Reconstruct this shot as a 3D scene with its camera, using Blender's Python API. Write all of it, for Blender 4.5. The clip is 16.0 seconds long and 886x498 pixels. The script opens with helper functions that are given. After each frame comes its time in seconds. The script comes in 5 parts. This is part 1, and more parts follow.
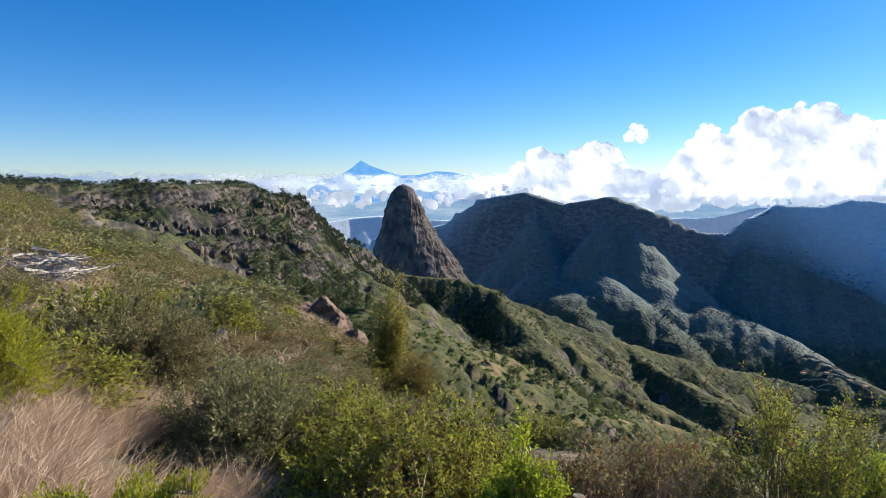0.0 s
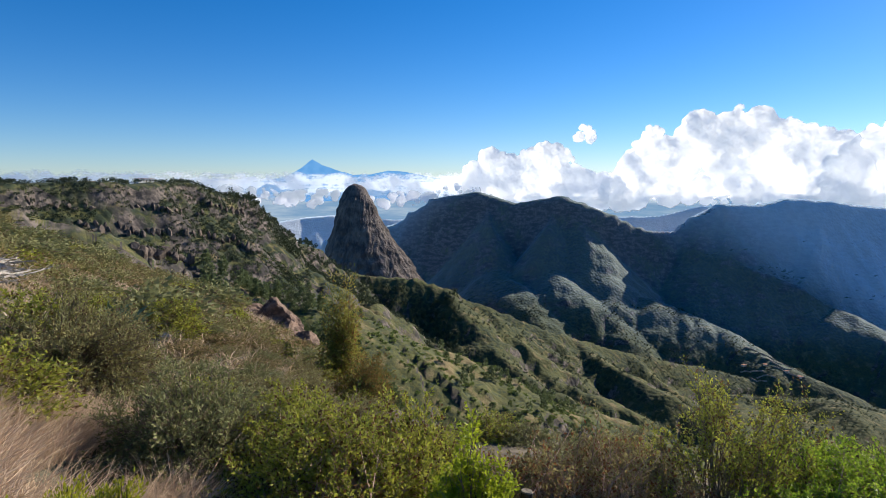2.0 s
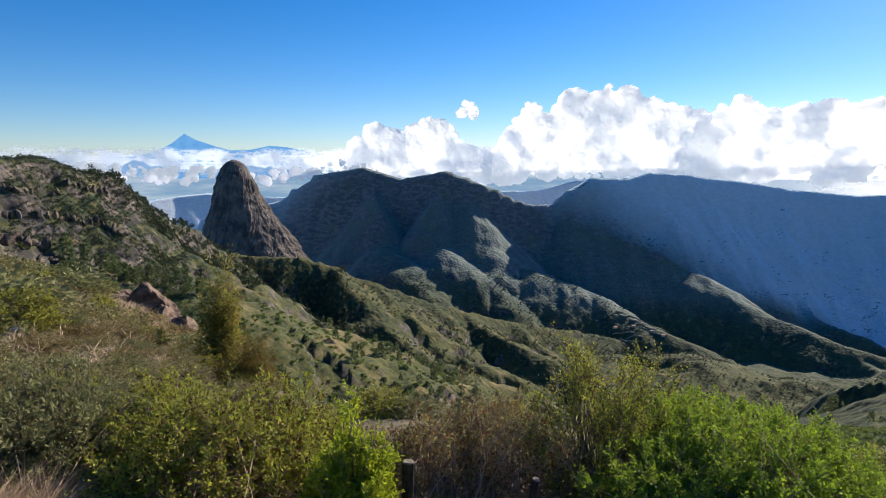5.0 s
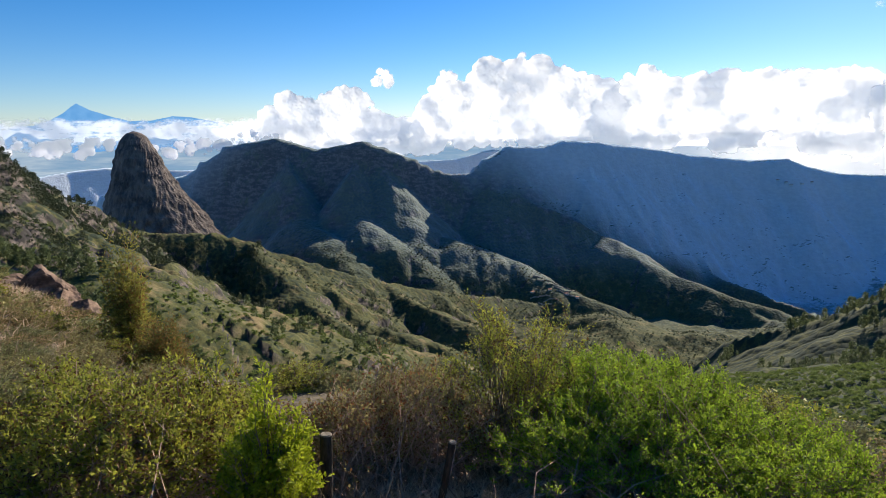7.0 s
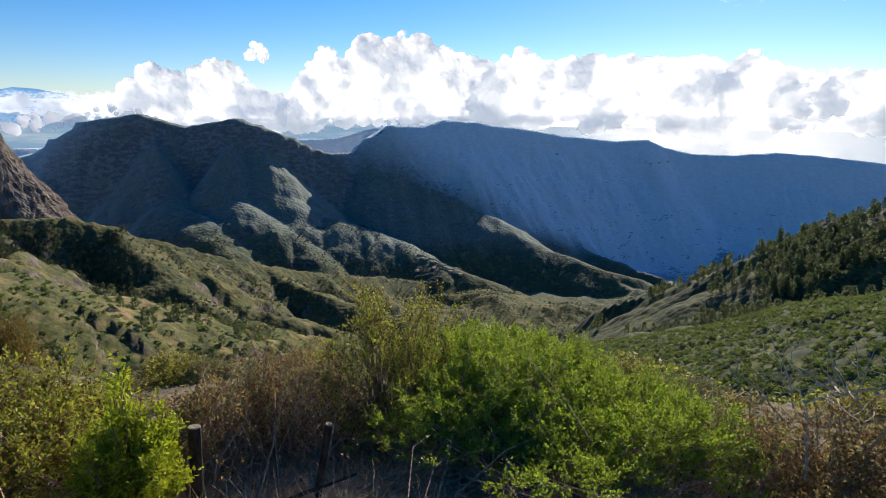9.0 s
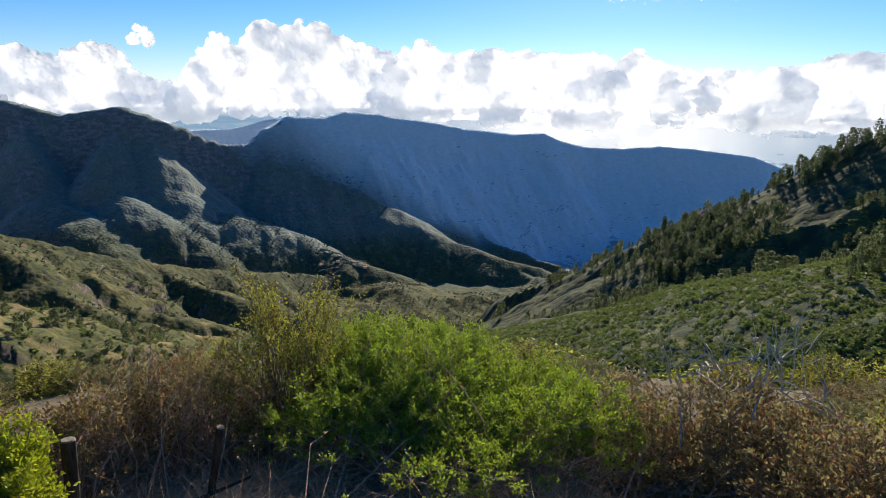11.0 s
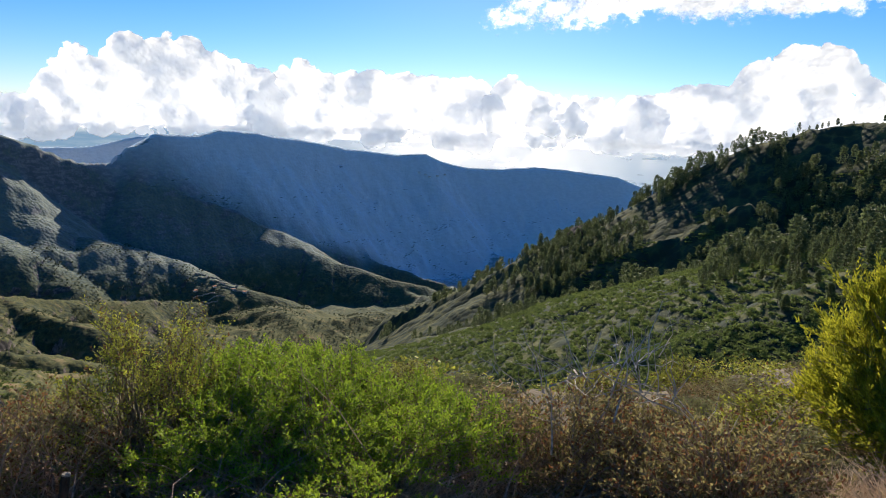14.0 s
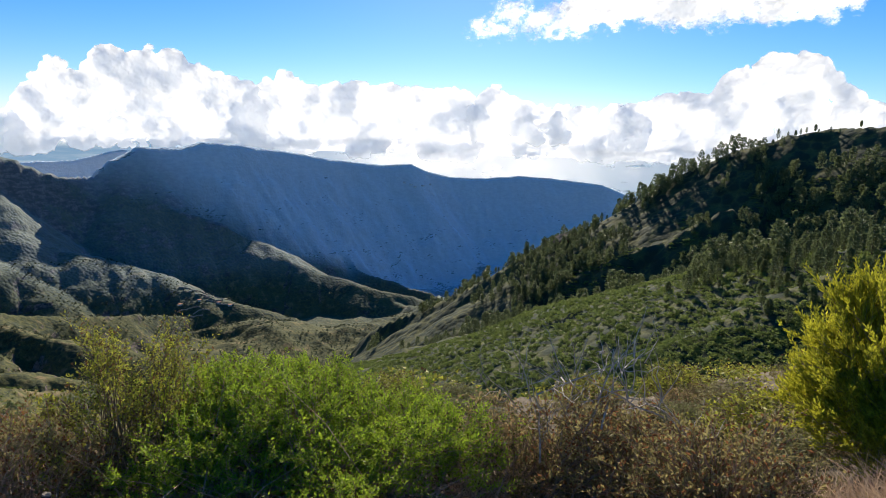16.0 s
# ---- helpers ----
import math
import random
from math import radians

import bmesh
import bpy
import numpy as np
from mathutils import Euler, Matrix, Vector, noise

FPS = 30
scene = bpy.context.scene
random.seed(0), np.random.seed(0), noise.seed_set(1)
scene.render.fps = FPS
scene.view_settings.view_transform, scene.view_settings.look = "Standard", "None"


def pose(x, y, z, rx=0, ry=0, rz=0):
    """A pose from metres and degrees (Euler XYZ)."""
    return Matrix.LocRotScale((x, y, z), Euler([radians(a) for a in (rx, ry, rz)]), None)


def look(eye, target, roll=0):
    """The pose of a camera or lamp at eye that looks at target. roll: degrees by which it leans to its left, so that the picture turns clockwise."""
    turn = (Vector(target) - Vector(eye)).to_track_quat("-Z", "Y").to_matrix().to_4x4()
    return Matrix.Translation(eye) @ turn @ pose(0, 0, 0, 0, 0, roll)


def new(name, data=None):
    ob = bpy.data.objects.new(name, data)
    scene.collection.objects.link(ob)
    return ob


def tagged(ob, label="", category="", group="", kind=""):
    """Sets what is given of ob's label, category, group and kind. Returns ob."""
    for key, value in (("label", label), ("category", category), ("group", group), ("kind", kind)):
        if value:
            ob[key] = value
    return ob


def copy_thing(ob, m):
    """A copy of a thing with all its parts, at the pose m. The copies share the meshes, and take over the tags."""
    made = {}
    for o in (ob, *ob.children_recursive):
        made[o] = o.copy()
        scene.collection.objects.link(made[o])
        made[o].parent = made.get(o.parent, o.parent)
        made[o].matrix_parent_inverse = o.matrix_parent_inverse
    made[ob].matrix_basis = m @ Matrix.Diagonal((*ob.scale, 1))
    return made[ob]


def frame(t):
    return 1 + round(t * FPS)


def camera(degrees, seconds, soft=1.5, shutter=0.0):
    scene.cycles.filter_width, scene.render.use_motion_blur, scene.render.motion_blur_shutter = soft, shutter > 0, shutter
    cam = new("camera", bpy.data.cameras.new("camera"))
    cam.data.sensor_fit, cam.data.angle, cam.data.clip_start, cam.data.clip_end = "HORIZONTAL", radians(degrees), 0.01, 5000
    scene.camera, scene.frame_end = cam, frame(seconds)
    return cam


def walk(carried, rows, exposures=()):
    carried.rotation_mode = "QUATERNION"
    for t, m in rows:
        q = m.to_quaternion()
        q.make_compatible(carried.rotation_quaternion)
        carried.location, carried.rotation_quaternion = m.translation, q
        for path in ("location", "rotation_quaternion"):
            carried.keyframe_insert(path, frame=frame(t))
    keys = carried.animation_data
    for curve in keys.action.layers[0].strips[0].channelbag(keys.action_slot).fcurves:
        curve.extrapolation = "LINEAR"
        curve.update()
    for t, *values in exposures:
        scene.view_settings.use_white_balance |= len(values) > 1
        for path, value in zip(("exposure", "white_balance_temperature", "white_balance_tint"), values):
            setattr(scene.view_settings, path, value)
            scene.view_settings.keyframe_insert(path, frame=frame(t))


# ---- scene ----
# Camera: held at arm's length and swung round from the valley's left to its right.
cam = camera(72.2, 16.0, soft=0.6)
PATH = [
    (0.0, pose(-0.000, 0.000, 1.65, 84.00, -0.00, 0.00)),
    (0.5, pose(0.003, -0.000, 1.65, 83.99, 0.04, -0.30)),
    (1.0, pose(0.011, -0.000, 1.65, 84.01, 0.02, -1.27)),
    (1.5, pose(0.023, -0.001, 1.65, 84.03, -0.02, -2.68)),
    (2.0, pose(0.039, -0.001, 1.65, 83.95, -0.07, -4.43)),
    (2.5, pose(0.055, -0.003, 1.65, 83.90, -0.19, -6.27)),
    (3.0, pose(0.070, -0.005, 1.65, 83.68, -0.23, -8.05)),
    (3.5, pose(0.087, -0.008, 1.65, 83.30, -0.32, -10.03)),
    (4.0, pose(0.104, -0.011, 1.65, 82.85, -0.29, -12.04)),
    (6.5, pose(0.172, -0.031, 1.65, 79.56, 0.64, -20.14)),
    (7.0, pose(0.194, -0.039, 1.65, 78.84, 0.55, -22.84)),
    (7.5, pose(0.220, -0.051, 1.65, 78.16, 0.29, -26.06)),
    (8.0, pose(0.240, -0.061, 1.65, 77.67, 0.13, -28.70)),
    (8.5, pose(0.263, -0.075, 1.65, 77.19, -0.17, -31.68)),
    (9.0, pose(0.278, -0.084, 1.65, 76.91, -0.40, -33.76)),
    (11.5, pose(0.355, -0.147, 1.65, 76.27, -1.58, -45.16)),
    (12.0, pose(0.368, -0.162, 1.65, 76.27, -1.84, -47.40)),
    (12.5, pose(0.379, -0.174, 1.65, 76.54, -2.10, -49.35)),
    (13.0, pose(0.389, -0.186, 1.65, 77.14, -2.21, -51.13)),
    (13.5, pose(0.398, -0.197, 1.65, 77.83, -2.36, -52.76)),
    (14.0, pose(0.403, -0.204, 1.65, 78.54, -2.30, -53.66)),
    (14.5, pose(0.405, -0.206, 1.65, 78.97, -2.26, -54.02)),
    (15.0, pose(0.406, -0.208, 1.65, 79.22, -2.06, -54.31)),
    (15.5, pose(0.408, -0.211, 1.65, 79.39, -1.81, -54.70)),
    (16.0, pose(0.410, -0.214, 1.65, 79.49, -1.70, -55.08)),
]
EYE = 1.65
walk(cam, PATH, [(0.0, 0.68, 6300, 11), (2.5, 0.46, 6300, 11), (6.5, 0.54, 6600, 11), (12.0, 0.54, 6800, 11), (16.0, 0.54, 6700, 11)])

# World and sun: mid-morning sun over the right-hand end of the valley.
SUN_AZ, SUN_EL = radians(58.0), radians(27.0)
sky_world = bpy.data.worlds.new("sky")
scene.world = sky_world
sky_world.use_nodes = True
wn, wl = sky_world.node_tree.nodes, sky_world.node_tree.links
sky = wn.new("ShaderNodeTexSky")
sky.sky_type, sky.sun_disc = "NISHITA", False
sky.sun_elevation, sky.sun_rotation = SUN_EL, SUN_AZ
sky.altitude, sky.air_density, sky.dust_density, sky.ozone_density = 1200.0, 1.0, 0.3, 4.0
deep = wn.new("ShaderNodeHueSaturation")
deep.inputs["Saturation"].default_value = 1.28
tint = wn.new("ShaderNodeMix")
tint.data_type, tint.blend_type = "RGBA", "MULTIPLY"
tint.inputs[0].default_value, tint.inputs[7].default_value = 1.0, (0.94, 0.98, 1.1, 1)
wl.new(sky.outputs[0], tint.inputs[6])
wl.new(tint.outputs[2], deep.inputs["Color"])
wl.new(deep.outputs[0], wn["Background"].inputs[0])
wn["Background"].inputs[1].default_value = 0.082
sun_data = bpy.data.lights.new("sun", "SUN")
sun_data.energy, sun_data.angle, sun_data.color = 5.0, radians(0.5), (1.0, 0.90, 0.74)
sun = new("sun", sun_data)
SUN_DIR = Vector((math.sin(SUN_AZ) * math.cos(SUN_EL), math.cos(SUN_AZ) * math.cos(SUN_EL), math.sin(SUN_EL)))
sun.matrix_world = look(SUN_DIR * 50, (0, 0, 0))

# ---- materials ----


class Mat:
    """A node material under construction: short names for the few nodes that the place needs."""

    def __init__(self, name, rough=0.8, spec=0.3):
        self.m = bpy.data.materials.new(name)
        self.m.use_nodes = True
        self.t = self.m.node_tree
        self.n, self.l = self.t.nodes, self.t.links
        self.bsdf, self.out = self.n["Principled BSDF"], self.n["Material Output"]
        self.bsdf.inputs["Roughness"].default_value = rough
        self.bsdf.inputs["Specular IOR Level"].default_value = spec
        self.pos = self.n.new("ShaderNodeNewGeometry").outputs["Position"]

    def put(self, value, socket):
        if isinstance(value, bpy.types.NodeSocket):
            self.l.new(value, socket)
        else:
            socket.default_value = value

    def scaled(self, v, s):
        k = self.n.new("ShaderNodeMapping")
        k.inputs["Scale"].default_value = s
        self.l.new(v, k.inputs["Vector"])
        return k.outputs[0]

    def noise(self, scale, detail=4.0, rough=0.55, vec=None, distort=0.0):
        k = self.n.new("ShaderNodeTexNoise")
        k.inputs["Scale"].default_value, k.inputs["Detail"].default_value = scale, detail
        k.inputs["Roughness"].default_value, k.inputs["Distortion"].default_value = rough, distort
        self.l.new(vec or self.pos, k.inputs["Vector"])
        return k.outputs[0]

    def cells(self, scale, vec=None, feature="F1"):
        k = self.n.new("ShaderNodeTexVoronoi")
        k.feature = feature
        k.inputs["Scale"].default_value = scale
        self.l.new(vec or self.pos, k.inputs["Vector"])
        return k.outputs["Distance"]

    def span(self, v, a, b, lo=0.0, hi=1.0):
        k = self.n.new("ShaderNodeMapRange")
        k.interpolation_type = "SMOOTHSTEP"
        self.put(v, k.inputs[0])
        for i, x in enumerate((a, b, lo, hi)):
            k.inputs[i + 1].default_value = x
        return k.outputs[0]

    def math(self, op, a, b=0.0):
        k = self.n.new("ShaderNodeMath")
        k.operation = op
        self.put(a, k.inputs[0])
        self.put(b, k.inputs[1])
        return k.outputs[0]

    def mix(self, f, a, b):
        k = self.n.new("ShaderNodeMix")
        k.data_type = "RGBA"
        self.put(f, k.inputs[0])
        self.put(a if isinstance(a, bpy.types.NodeSocket) else (*a, 1), k.inputs[6])
        self.put(b if isinstance(b, bpy.types.NodeSocket) else (*b, 1), k.inputs[7])
        return k.outputs[2]

    def bump(self, height, strength, distance):
        k = self.n.new("ShaderNodeBump")
        k.inputs["Strength"].default_value, k.inputs["Distance"].default_value = strength, distance
        self.l.new(height, k.inputs["Height"])
        self.l.new(k.outputs[0], self.bsdf.inputs["Normal"])
        return k.outputs[0]

    def colour(self, c):
        self.put(c if isinstance(c, bpy.types.NodeSocket) else (*c, 1), self.bsdf.inputs["Base Color"])
        return self


def leaf_material(name, dark, light, through_it=0.35, rough=0.55, old=None, share=0.0):
    """Leaves: each one a little different, and letting the sun through."""
    k = Mat(name, rough, 0.25)
    geo = k.n.new("ShaderNodeNewGeometry").outputs["Random Per Island"]
    patch = k.noise(1.3, 3)
    c = k.mix(k.math("ADD", k.math("MULTIPLY", geo, 0.6), k.math("MULTIPLY", patch, 0.5)), dark, light)
    if old:
        c = k.mix(k.span(k.math("FRACT", k.math("MULTIPLY", geo, 7.31)), 1.0 - share, 1.0 - share + 0.02), c, old)
    k.colour(c)
    glow = k.n.new("ShaderNodeBsdfTranslucent")
    k.l.new(c, glow.inputs[0])
    both = k.n.new("ShaderNodeMixShader")
    both.inputs[0].default_value = through_it
    k.l.new(k.bsdf.outputs[0], both.inputs[1])
    k.l.new(glow.outputs[0], both.inputs[2])
    k.l.new(both.outputs[0], k.out.inputs[0])
    return k.m


def bark_material(name, dark, light, scale=30.0):
    k = Mat(name, 0.9, 0.2)
    n = k.noise(scale, 5, 0.6, k.scaled(k.pos, (1, 1, 0.25)))
    k.colour(k.mix(k.span(n, 0.3, 0.7), dark, light))
    k.bump(n, 0.6, 0.01)
    return k.m


def ground_material():
    """Slopes of dry grass and low scrub, bare rock where they are steep."""
    k = Mat("hillside", 0.95, 0.1)
    flat = k.n.new("ShaderNodeSeparateXYZ")
    k.l.new(k.n.new("ShaderNodeNewGeometry").outputs["True Normal"], flat.inputs[0])
    steep = k.math("ADD", flat.outputs[2], k.span(k.noise(0.02, 5, 0.65), 0.3, 0.7, -0.16, 0.16))
    grown = []
    for what in ("dryness", "wooded"):
        node = k.n.new("ShaderNodeAttribute")
        node.attribute_name = what
        grown.append(node.outputs["Fac"])
    dry, wooded = grown
    mid = k.noise(0.05, 6, 0.65)
    fine = k.noise(1.1, 8, 0.75)
    grass = k.mix(k.span(fine, 0.35, 0.65), (0.15, 0.115, 0.055), (0.25, 0.195, 0.10))
    green = k.mix(k.span(fine, 0.3, 0.7), (0.065, 0.07, 0.026), (0.135, 0.135, 0.048))
    c = k.mix(k.span(k.math("ADD", mid, k.math("MULTIPLY", k.math("SUBTRACT", dry, 0.5), 0.5)), 0.42, 0.58), green, grass)
    scrub = k.cells(0.16, k.scaled(k.pos, (1, 1, 0.6)))
    scrub2 = k.cells(0.42)
    patch = k.math("ADD", k.noise(0.012, 5, 0.65), k.math("MULTIPLY", k.math("SUBTRACT", wooded, 0.5), 0.6))
    wood = k.math("MULTIPLY", k.span(scrub, 0.75, 0.35), k.span(patch, 0.38, 0.60))
    c = k.mix(k.math("MULTIPLY", k.span(scrub2, 0.6, 0.30), k.span(mid, 0.62, 0.42)), c, (0.055, 0.066, 0.036))
    c = k.mix(wood, c, (0.036, 0.048, 0.028))
    # slopes across the valley: heath on gentler backs, haze painted pale on the faces
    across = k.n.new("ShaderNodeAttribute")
    across.attribute_name = "highland_haze"
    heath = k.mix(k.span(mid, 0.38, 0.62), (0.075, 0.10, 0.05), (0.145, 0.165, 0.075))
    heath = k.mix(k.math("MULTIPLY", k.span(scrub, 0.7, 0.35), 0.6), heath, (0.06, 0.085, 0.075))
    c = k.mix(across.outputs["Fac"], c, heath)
    soil = k.n.new("ShaderNodeAttribute")
    soil.attribute_name = "litter"
    c = k.mix(k.math("MULTIPLY", soil.outputs["Fac"], 0.9), c, k.mix(k.span(fine, 0.35, 0.65), (0.09, 0.072, 0.053), (0.22, 0.175, 0.125)))
    strata = k.noise(0.06, 5, 0.6, k.scaled(k.pos, (1, 1, 2.2)))
    rock = k.mix(k.span(strata, 0.42, 0.6), (0.05, 0.045, 0.042), (0.19, 0.155, 0.13))
    rock = k.mix(k.span(k.noise(0.35, 5, 0.7, k.scaled(k.pos, (1, 1, 0.3))), 0.45, 0.62), rock, (0.06, 0.055, 0.05))
    # far faces are lightened to this colour to imitate haze
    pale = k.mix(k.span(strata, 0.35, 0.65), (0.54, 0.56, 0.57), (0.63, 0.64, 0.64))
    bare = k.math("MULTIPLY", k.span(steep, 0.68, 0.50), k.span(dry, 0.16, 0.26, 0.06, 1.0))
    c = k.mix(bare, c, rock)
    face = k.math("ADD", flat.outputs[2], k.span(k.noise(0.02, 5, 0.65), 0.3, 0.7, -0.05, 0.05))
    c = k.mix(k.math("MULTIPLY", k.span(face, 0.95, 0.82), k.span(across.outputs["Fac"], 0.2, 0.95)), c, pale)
    k.colour(c)
    # bluish sheen growing with distance stands in for haze too
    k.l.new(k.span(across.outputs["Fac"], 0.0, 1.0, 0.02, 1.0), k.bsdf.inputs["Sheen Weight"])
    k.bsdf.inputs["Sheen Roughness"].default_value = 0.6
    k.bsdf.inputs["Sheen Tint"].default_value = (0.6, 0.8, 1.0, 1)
    k.bump(k.math("ADD", k.math("MULTIPLY", mid, 2.0), k.math("ADD", k.math("MULTIPLY", scrub, -1.2), k.math("MULTIPLY", fine, 0.12))), 0.9, 1.0)
    return k.m


def rock_material(name, dark, light, scale, stretch=(1, 1, 0.35)):
    k = Mat(name, 0.92, 0.15)
    big = k.noise(scale, 6, 0.65, k.scaled(k.pos, stretch))
    small = k.noise(scale * 9, 5, 0.7)
    c = k.mix(k.span(big, 0.34, 0.66), dark, light)
    c = k.mix(k.span(small, 0.5, 0.75, 0, 0.5), c, dark)
    k.colour(c)
    k.bump(k.math("ADD", big, k.math("MULTIPLY", small, 0.2)), 0.9, 1.2 / scale * 0.12)
    return k


GROUND = ground_material()
PINE_GREEN = leaf_material("pine_needles", (0.035, 0.055, 0.024), (0.21, 0.25, 0.11), 0.4, 0.6)
DARK_PINE = leaf_material("dark_pine_needles", (0.022, 0.036, 0.022), (0.075, 0.095, 0.045), 0.3, 0.6)
BROOM = leaf_material("broom_leaves", (0.12, 0.112, 0.04), (0.40, 0.365, 0.15), 0.32, 0.7, (0.16, 0.10, 0.05), 0.12)
GREY_BROOM = leaf_material("grey_green_leaves", (0.10, 0.112, 0.04), (0.34, 0.335, 0.14), 0.32, 0.7, (0.2, 0.15, 0.09), 0.1)
LIME = leaf_material("lime_leaves", (0.2, 0.25, 0.012), (0.5, 0.56, 0.04), 0.45, 0.5)
FRESH = leaf_material("fresh_green_leaves", (0.08, 0.125, 0.014), (0.42, 0.56, 0.05), 0.45, 0.5, (0.1, 0.06, 0.03), 0.06)
OLIVE = leaf_material("olive_leaves", (0.08, 0.09, 0.016), (0.52, 0.53, 0.075), 0.47, 0.55, (0.13, 0.07, 0.03), 0.2)
DRY_LEAF = leaf_material("brown_dry_leaves", (0.13, 0.09, 0.045), (0.46, 0.34, 0.17), 0.5, 0.7, (0.13, 0.14, 0.035), 0.3)
OLIVE_BROWN = leaf_material("leathery_olive_brown_leaves", (0.09, 0.08, 0.03), (0.40, 0.34, 0.14), 0.5, 0.6, (0.2, 0.09, 0.04), 0.25)
HEATHER = leaf_material("yellow_green_heather", (0.13, 0.15, 0.014), (0.58, 0.56, 0.05), 0.48, 0.6)
STRAW = leaf_material("dry_grass_blades", (0.36, 0.25, 0.16), (0.72, 0.56, 0.4), 0.3, 0.7)
TWIG = bark_material("brown_twigs", (0.10, 0.075, 0.055), (0.32, 0.24, 0.18))
RED_TWIG = bark_material("reddish_twigs", (0.19, 0.125, 0.09), (0.52, 0.37, 0.28))
DEAD_WOOD = bark_material("bleached_wood", (0.24, 0.21, 0.18), (0.55, 0.50, 0.44))
PINE_BARK = bark_material("pine_bark", (0.05, 0.035, 0.025), (0.13, 0.09, 0.065), 6.0)

# ---- mesh helpers ----


def mesh_from(name, verts, quads, material, smooth=False):
    """A mesh from arrays of vertices (n, 3) and of faces (m, 3 or 4)."""
    me = bpy.data.meshes.new(name)
    verts, quads = np.asarray(verts, np.float32), np.asarray(quads, np.int32)
    k = quads.shape[1]
    me.vertices.add(len(verts))
    me.vertices.foreach_set("co", verts.ravel())
    me.loops.add(quads.size)
    me.loops.foreach_set("vertex_index", quads.ravel())
    me.polygons.add(len(quads))
    me.polygons.foreach_set("loop_start", np.arange(0, quads.size, k, dtype=np.int32))
    me.update(calc_edges=True)
    me.polygons.foreach_set("use_smooth", np.full(len(quads), smooth))
    me.materials.append(material)
    return me


def part_of(name, me, parent, label=""):
    ob = new(name, me)
    ob.parent = parent
    if label:
        tagged(ob, label)
    return ob


def lattice(x, y, seed):
    h = (x.astype(np.int64) * 374761393 + y.astype(np.int64) * 668265263 + seed * 974634773) & 0x7FFFFFFF
    h = ((h ^ (h >> 13)) * 1274126177) & 0x7FFFFFFF
    return ((h ^ (h >> 16)) & 0xFFFF) / 65535.0


def vnoise(x, y, seed=0):
    """Smooth value noise from 0 to 1 on arrays."""
    fx, fy = np.floor(x), np.floor(y)
    u, v = x - fx, y - fy
    u, v = u * u * u * (u * (u * 6 - 15) + 10), v * v * v * (v * (v * 6 - 15) + 10)
    a, b = lattice(fx, fy, seed), lattice(fx + 1, fy, seed)
    c, e = lattice(fx, fy + 1, seed), lattice(fx + 1, fy + 1, seed)
    return (a * (1 - u) + b * u) * (1 - v) + (c * (1 - u) + e * u) * v


def fbm(x, y, octaves=5, seed=0, gain=0.5, ridged=False):
    total, amp, norm = 0.0, 1.0, 0.0
    for i in range(octaves):
        n = vnoise(x, y, seed + i * 17)
        total = total + amp * (1 - np.abs(2 * n - 1) if ridged else n)
        norm += amp
        x, y, amp = x * 2.03 + 5.1, y * 2.03 - 3.7, amp * gain
    return total / norm


def at(az, el, dist):
    """A place from its bearing and height angle, in degrees, and its level distance from the viewpoint."""
    a = radians(az)
    return dist * math.sin(a), dist * math.cos(a), EYE + dist * math.tan(radians(el))


